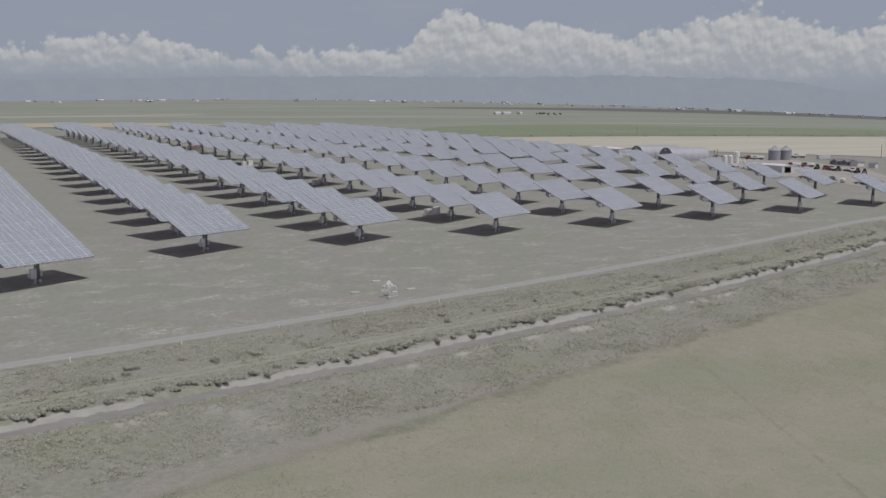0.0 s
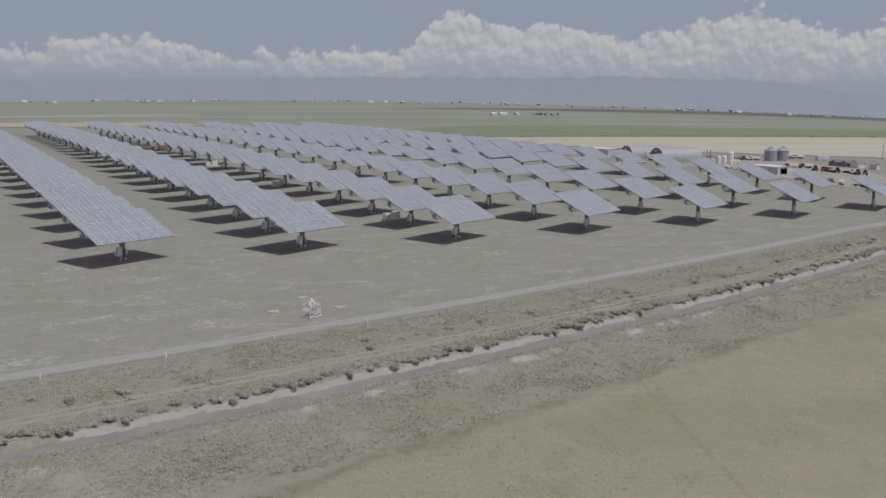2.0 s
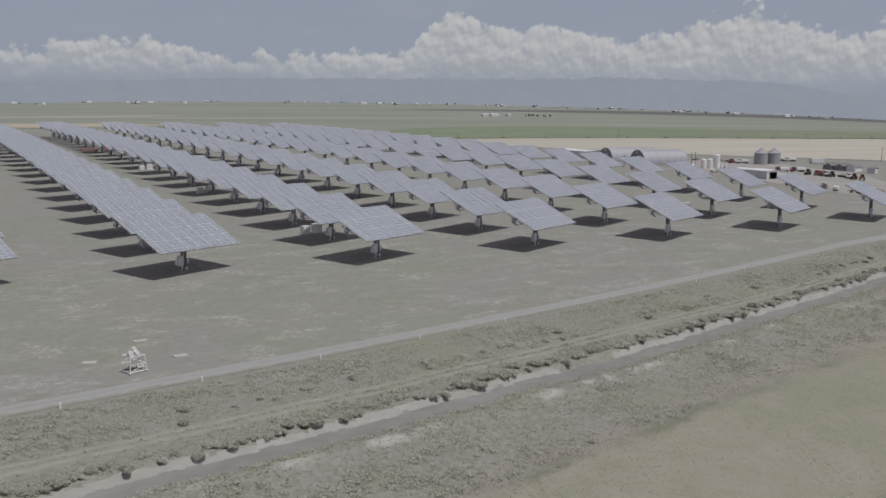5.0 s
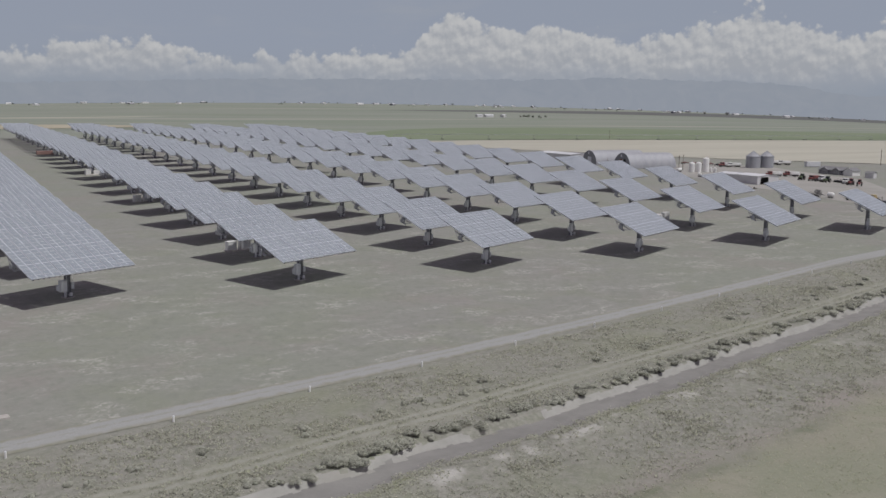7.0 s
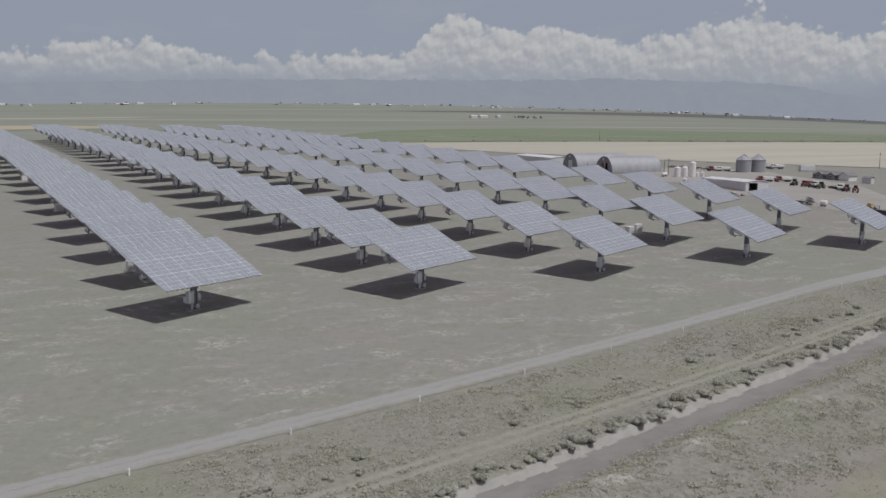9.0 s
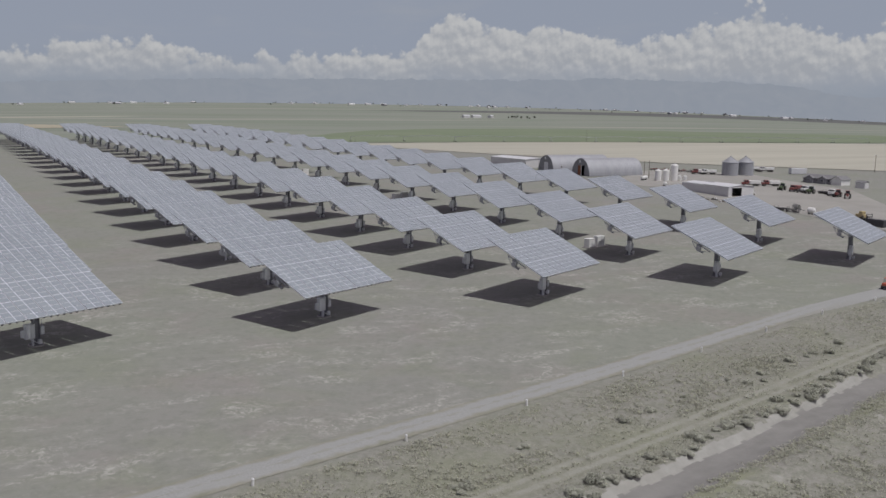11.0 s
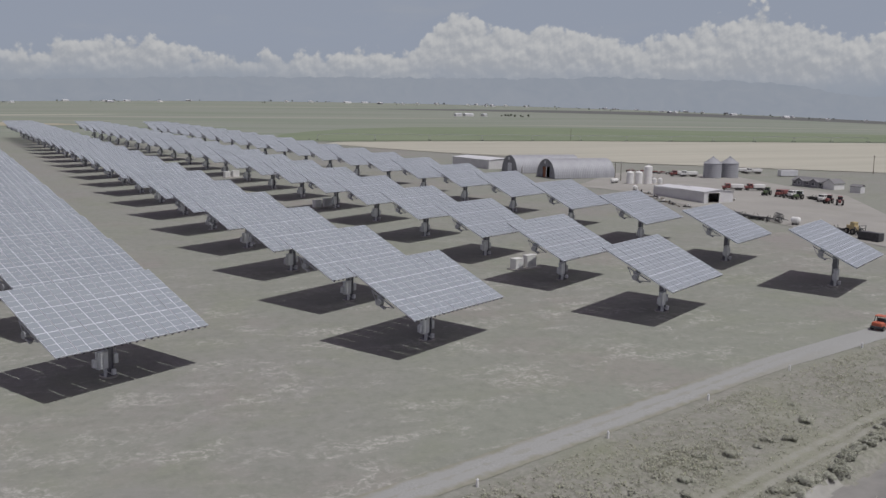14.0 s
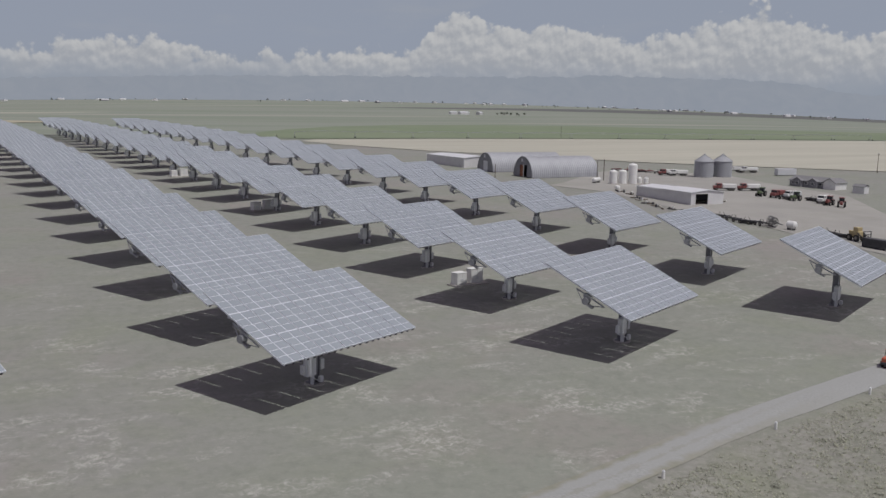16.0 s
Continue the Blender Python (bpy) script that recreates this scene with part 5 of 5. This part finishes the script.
rng = random.Random(5)
x = -25.0
while x < 330:
    clump = 0.5 + 0.9 * noise.noise((x * 0.05, 4.0, 0))
    x += rng.uniform(0.7, 1.5) + max(0.0, 1 - clump) * 1.6
    y = ditch_y(x) - ditch_wander(x) + rng.uniform(-0.1, 2.3)
    shrub(x, y, rng.uniform(0.5, 1.0) * (0.75 + 0.35 * clump), rng, "grey-green sagebrush on the channel bank")
for _ in range(70):
    x = rng.uniform(-20, 320)
    y = track_y(x) + 2.6 + abs(rng.gauss(0, 3.0))
    shrub(x, y, rng.uniform(0.35, 0.75), rng, "low grey-green sagebrush beside the wheel ruts")


def tufts(name, count, place, size, label, leaves=7, seed=1, fine=0.5, material=M_TUFT):
    rng = random.Random(seed)
    verts, faces = [], []
    made = 0
    while made < count:
        p = place(rng)
        if not p:
            continue
        made += 1
        s = rng.uniform(*size)
        z = land_z(*p)
        for _ in range(leaves):
            c = Vector((p[0] + rng.gauss(0, s * 0.45), p[1] + rng.gauss(0, s * 0.45), z + rng.uniform(0.05, 0.38) * s))
            leaf(verts, faces, c, s * fine * rng.uniform(0.7, 1.4), rng, Vector((rng.gauss(0.1, 0.4), rng.gauss(-0.25, 0.4), 0.9)))
    me = bpy.data.meshes.new(name)
    me.from_pydata(verts, [], faces)
    me.materials.append(material)
    return tagged(new(name, me), label, "grass", kind="stuff")


def by_ditch(rng):
    x = rng.uniform(-60, 420)
    d = rng.uniform(-27, 25)
    y = ditch_y(x) + d
    if y > road_y(x) - 4 or y < crop_y(x) + 1.5 or -6.4 < d < 0.6:
        return None
    if abs(abs(y - track_y(x)) - 1.0) < 0.6:
        return None
    if noise.noise((x * 0.11, y * 0.16, 0)) + rng.uniform(-0.5, 0.5) < 0:
        return None
    return x, y


def mid_shrubs(rng):
    p = by_ditch(rng)
    return p if p and noise.noise((p[0] * 0.05, p[1] * 0.1, 8)) > 0.05 else None


def channel_edge(rng):
    x = rng.uniform(-60, 420)
    return x, ditch_y(x) + rng.uniform(-7.6, -5.3) - ditch_wander(x)


M_CROP = Mat("thin_green_crop", 0.95, spec=0.1)
M_CROP.color(M_CROP.ramp(M_CROP.island(), (0.0, (0.40, 0.42, 0.30)), (0.6, (0.48, 0.49, 0.365)), (1.0, (0.56, 0.54, 0.43))))
M_CROP = M_CROP.thin(0.5).m


def in_crop(rng):
    x = rng.uniform(-60, 260)
    y = crop_y(x) + 1.5 - abs(rng.gauss(0, 30))
    if noise.noise((x * 0.06, y * 0.06, 5)) + 0.6 * noise.noise((x * 0.3, y * 0.3, 6)) + rng.uniform(-0.8, 0.8) < 0:
        return None
    return x, y


tufts("crop", 40000, in_crop, (0.10, 0.24), "thin olive-green crop in uneven drifts", 4, 4, 0.55, M_CROP)
tufts("grass", 60000, by_ditch, (0.15, 0.42), "dry grass tufts over the scrub strip", 5, 1)
tufts("low_scrub", 4200, mid_shrubs, (0.4, 0.9), "low grey scrub clumps between road and channel", 26, 2, 0.27)
tufts("bank_weeds", 2200, channel_edge, (0.3, 0.75), "yellow-green weeds on the channel's bank", 18, 3, 0.3)


# ---------------------------------------------------------------- far farmsteads and trees
M_TREE = Mat("far_tree_leaf", 0.95, spec=0.1)
M_TREE.color(M_TREE.ramp(M_TREE.island(), (0.0, (0.09, 0.105, 0.08)), (1.0, (0.15, 0.165, 0.125))))
M_TREE = M_TREE.thin(0.4).m


def tree_mesh(seed):
    rng = random.Random(seed)
    verts, faces = [], []
    lobes = [(Vector((rng.uniform(-2.2, 2.2), rng.uniform(-2.2, 2.2), rng.uniform(3.0, 7.0))), rng.uniform(1.2, 2.0)) for _ in range(8)]
    trunk = bmesh.new()
    rod(trunk, (0, 0, -0.6), (0, 0, 5.0), 0.35, 0.15, seg=8)
    for c, r in lobes:
        rod(trunk, (0, 0, 2.2), c, 0.14, 0.05, seg=5)
        for _ in range(45):
            d = Vector((rng.gauss(0, 1), rng.gauss(0, 1), rng.gauss(0, 1))).normalized() * r * rng.uniform(0.5, 1.1)
            leaf(verts, faces, c + d, rng.uniform(0.6, 1.1), rng, d.normalized() + Vector((0, 0, 0.4)))
    me = bpy.data.meshes.new("crown")
    me.from_pydata(verts, [], faces)
    me.materials.append(M_TREE)
    tr = bpy.data.meshes.new("trunk")
    trunk.to_mesh(tr)
    trunk.free()
    tr.materials.append(M_WOOD)
    return me, tr


TREES = [tree_mesh(s) for s in range(4)]


def tree(x, y, size, rng):
    t = empty("tree", pose(x, y, gz(x, y) - 0.1, 0, 0, rng.uniform(0, 360)) @ Matrix.Diagonal((size, size, size, 1)), "dark green farm tree far out on the plain", "tree", "far farm trees")
    for name, me in zip(("crown", "trunk"), TREES[rng.randrange(4)]):
        ob = new(name, me)
        ob.parent = t


def far_barn(x, y, w, d, h, turn, mat):
    t = empty("far_barn", pose(x, y, gz(x, y), 0, 0, turn), "pale farm building far out on the plain", "barn", "far farm buildings")
    bm = bmesh.new()
    box(bm, (w, d, h + 1), (0, 0, h / 2 - 0.5))
    for s in (-1, 1):
        bm.faces.new([bm.verts.new(p) for p in ((s * w / 2, -d / 2, h), (s * w / 2, d / 2, h), (s * w / 2, 0, h + d * 0.2))])
    part("wall", bm, mat, t)
    bm = bmesh.new()
    for k in (-1, 1):
        bm.faces.new([bm.verts.new(p) for p in ((-w / 2 - 0.4, 0, h + d * 0.2), (w / 2 + 0.4, 0, h + d * 0.2), (w / 2 + 0.4, k * (d / 2 + 0.4), h), (-w / 2 - 0.4, k * (d / 2 + 0.4), h))])
    bmesh.ops.remove_doubles(bm, verts=bm.verts[:], dist=1e-4)
    bmesh.ops.recalc_face_normals(bm, faces=bm.faces[:])
    bmesh.ops.solidify(bm, geom=bm.faces[:], thickness=0.25)
    part("roof", bm, M_ROOFW, t)


def far_at(turn, dist):
    return 120 + dist * math.sin(radians(turn)), -170 + dist * math.cos(radians(turn))


rng = random.Random(11)
# the near farmstead beyond the green crop
for tx, d, w in ((30.8, 1950, 14), (31.4, 1970, 20), (32.3, 1990, 9)):
    far_barn(*far_at(tx, d), w, 10, 4, rng.uniform(-20, 20), M_SHEET)
for _ in range(9):
    tree(*far_at(rng.uniform(32.6, 35.0), rng.uniform(1930, 2010)), rng.uniform(0.5, 0.9), rng)
# clusters along the horizon: turn, spread, buildings, trees
for turn, spread, nb, nt in ((4.5, 1.2, 2, 3), (8.8, 1.4, 3, 3), (11.2, 1.0, 2, 5), (14.5, 1.5, 2, 3), (19.5, 1.2, 1, 6), (24.0, 3.0, 5, 6), (29.5, 3.0, 7, 6), (34.5, 2.5, 6, 6), (39.0, 2.0, 3, 7), (43.0, 1.6, 5, 5), (46.5, 2.0, 3, 8), (50.5, 2.0, 3, 6), (54.0, 1.5, 2, 4)):
    for _ in range(nb):
        far_barn(*far_at(turn + rng.uniform(-spread, spread), rng.uniform(3500, 4350)), rng.uniform(12, 30), rng.uniform(9, 14), rng.uniform(3.0, 5.0), rng.uniform(0, 90), rng.choice((M_WHITE, M_SHEET, M_SIDING)))
    for _ in range(nt):
        tree(*far_at(turn + rng.uniform(-spread, spread), rng.uniform(3300, 4400)), rng.uniform(0.6, 1.1), rng)
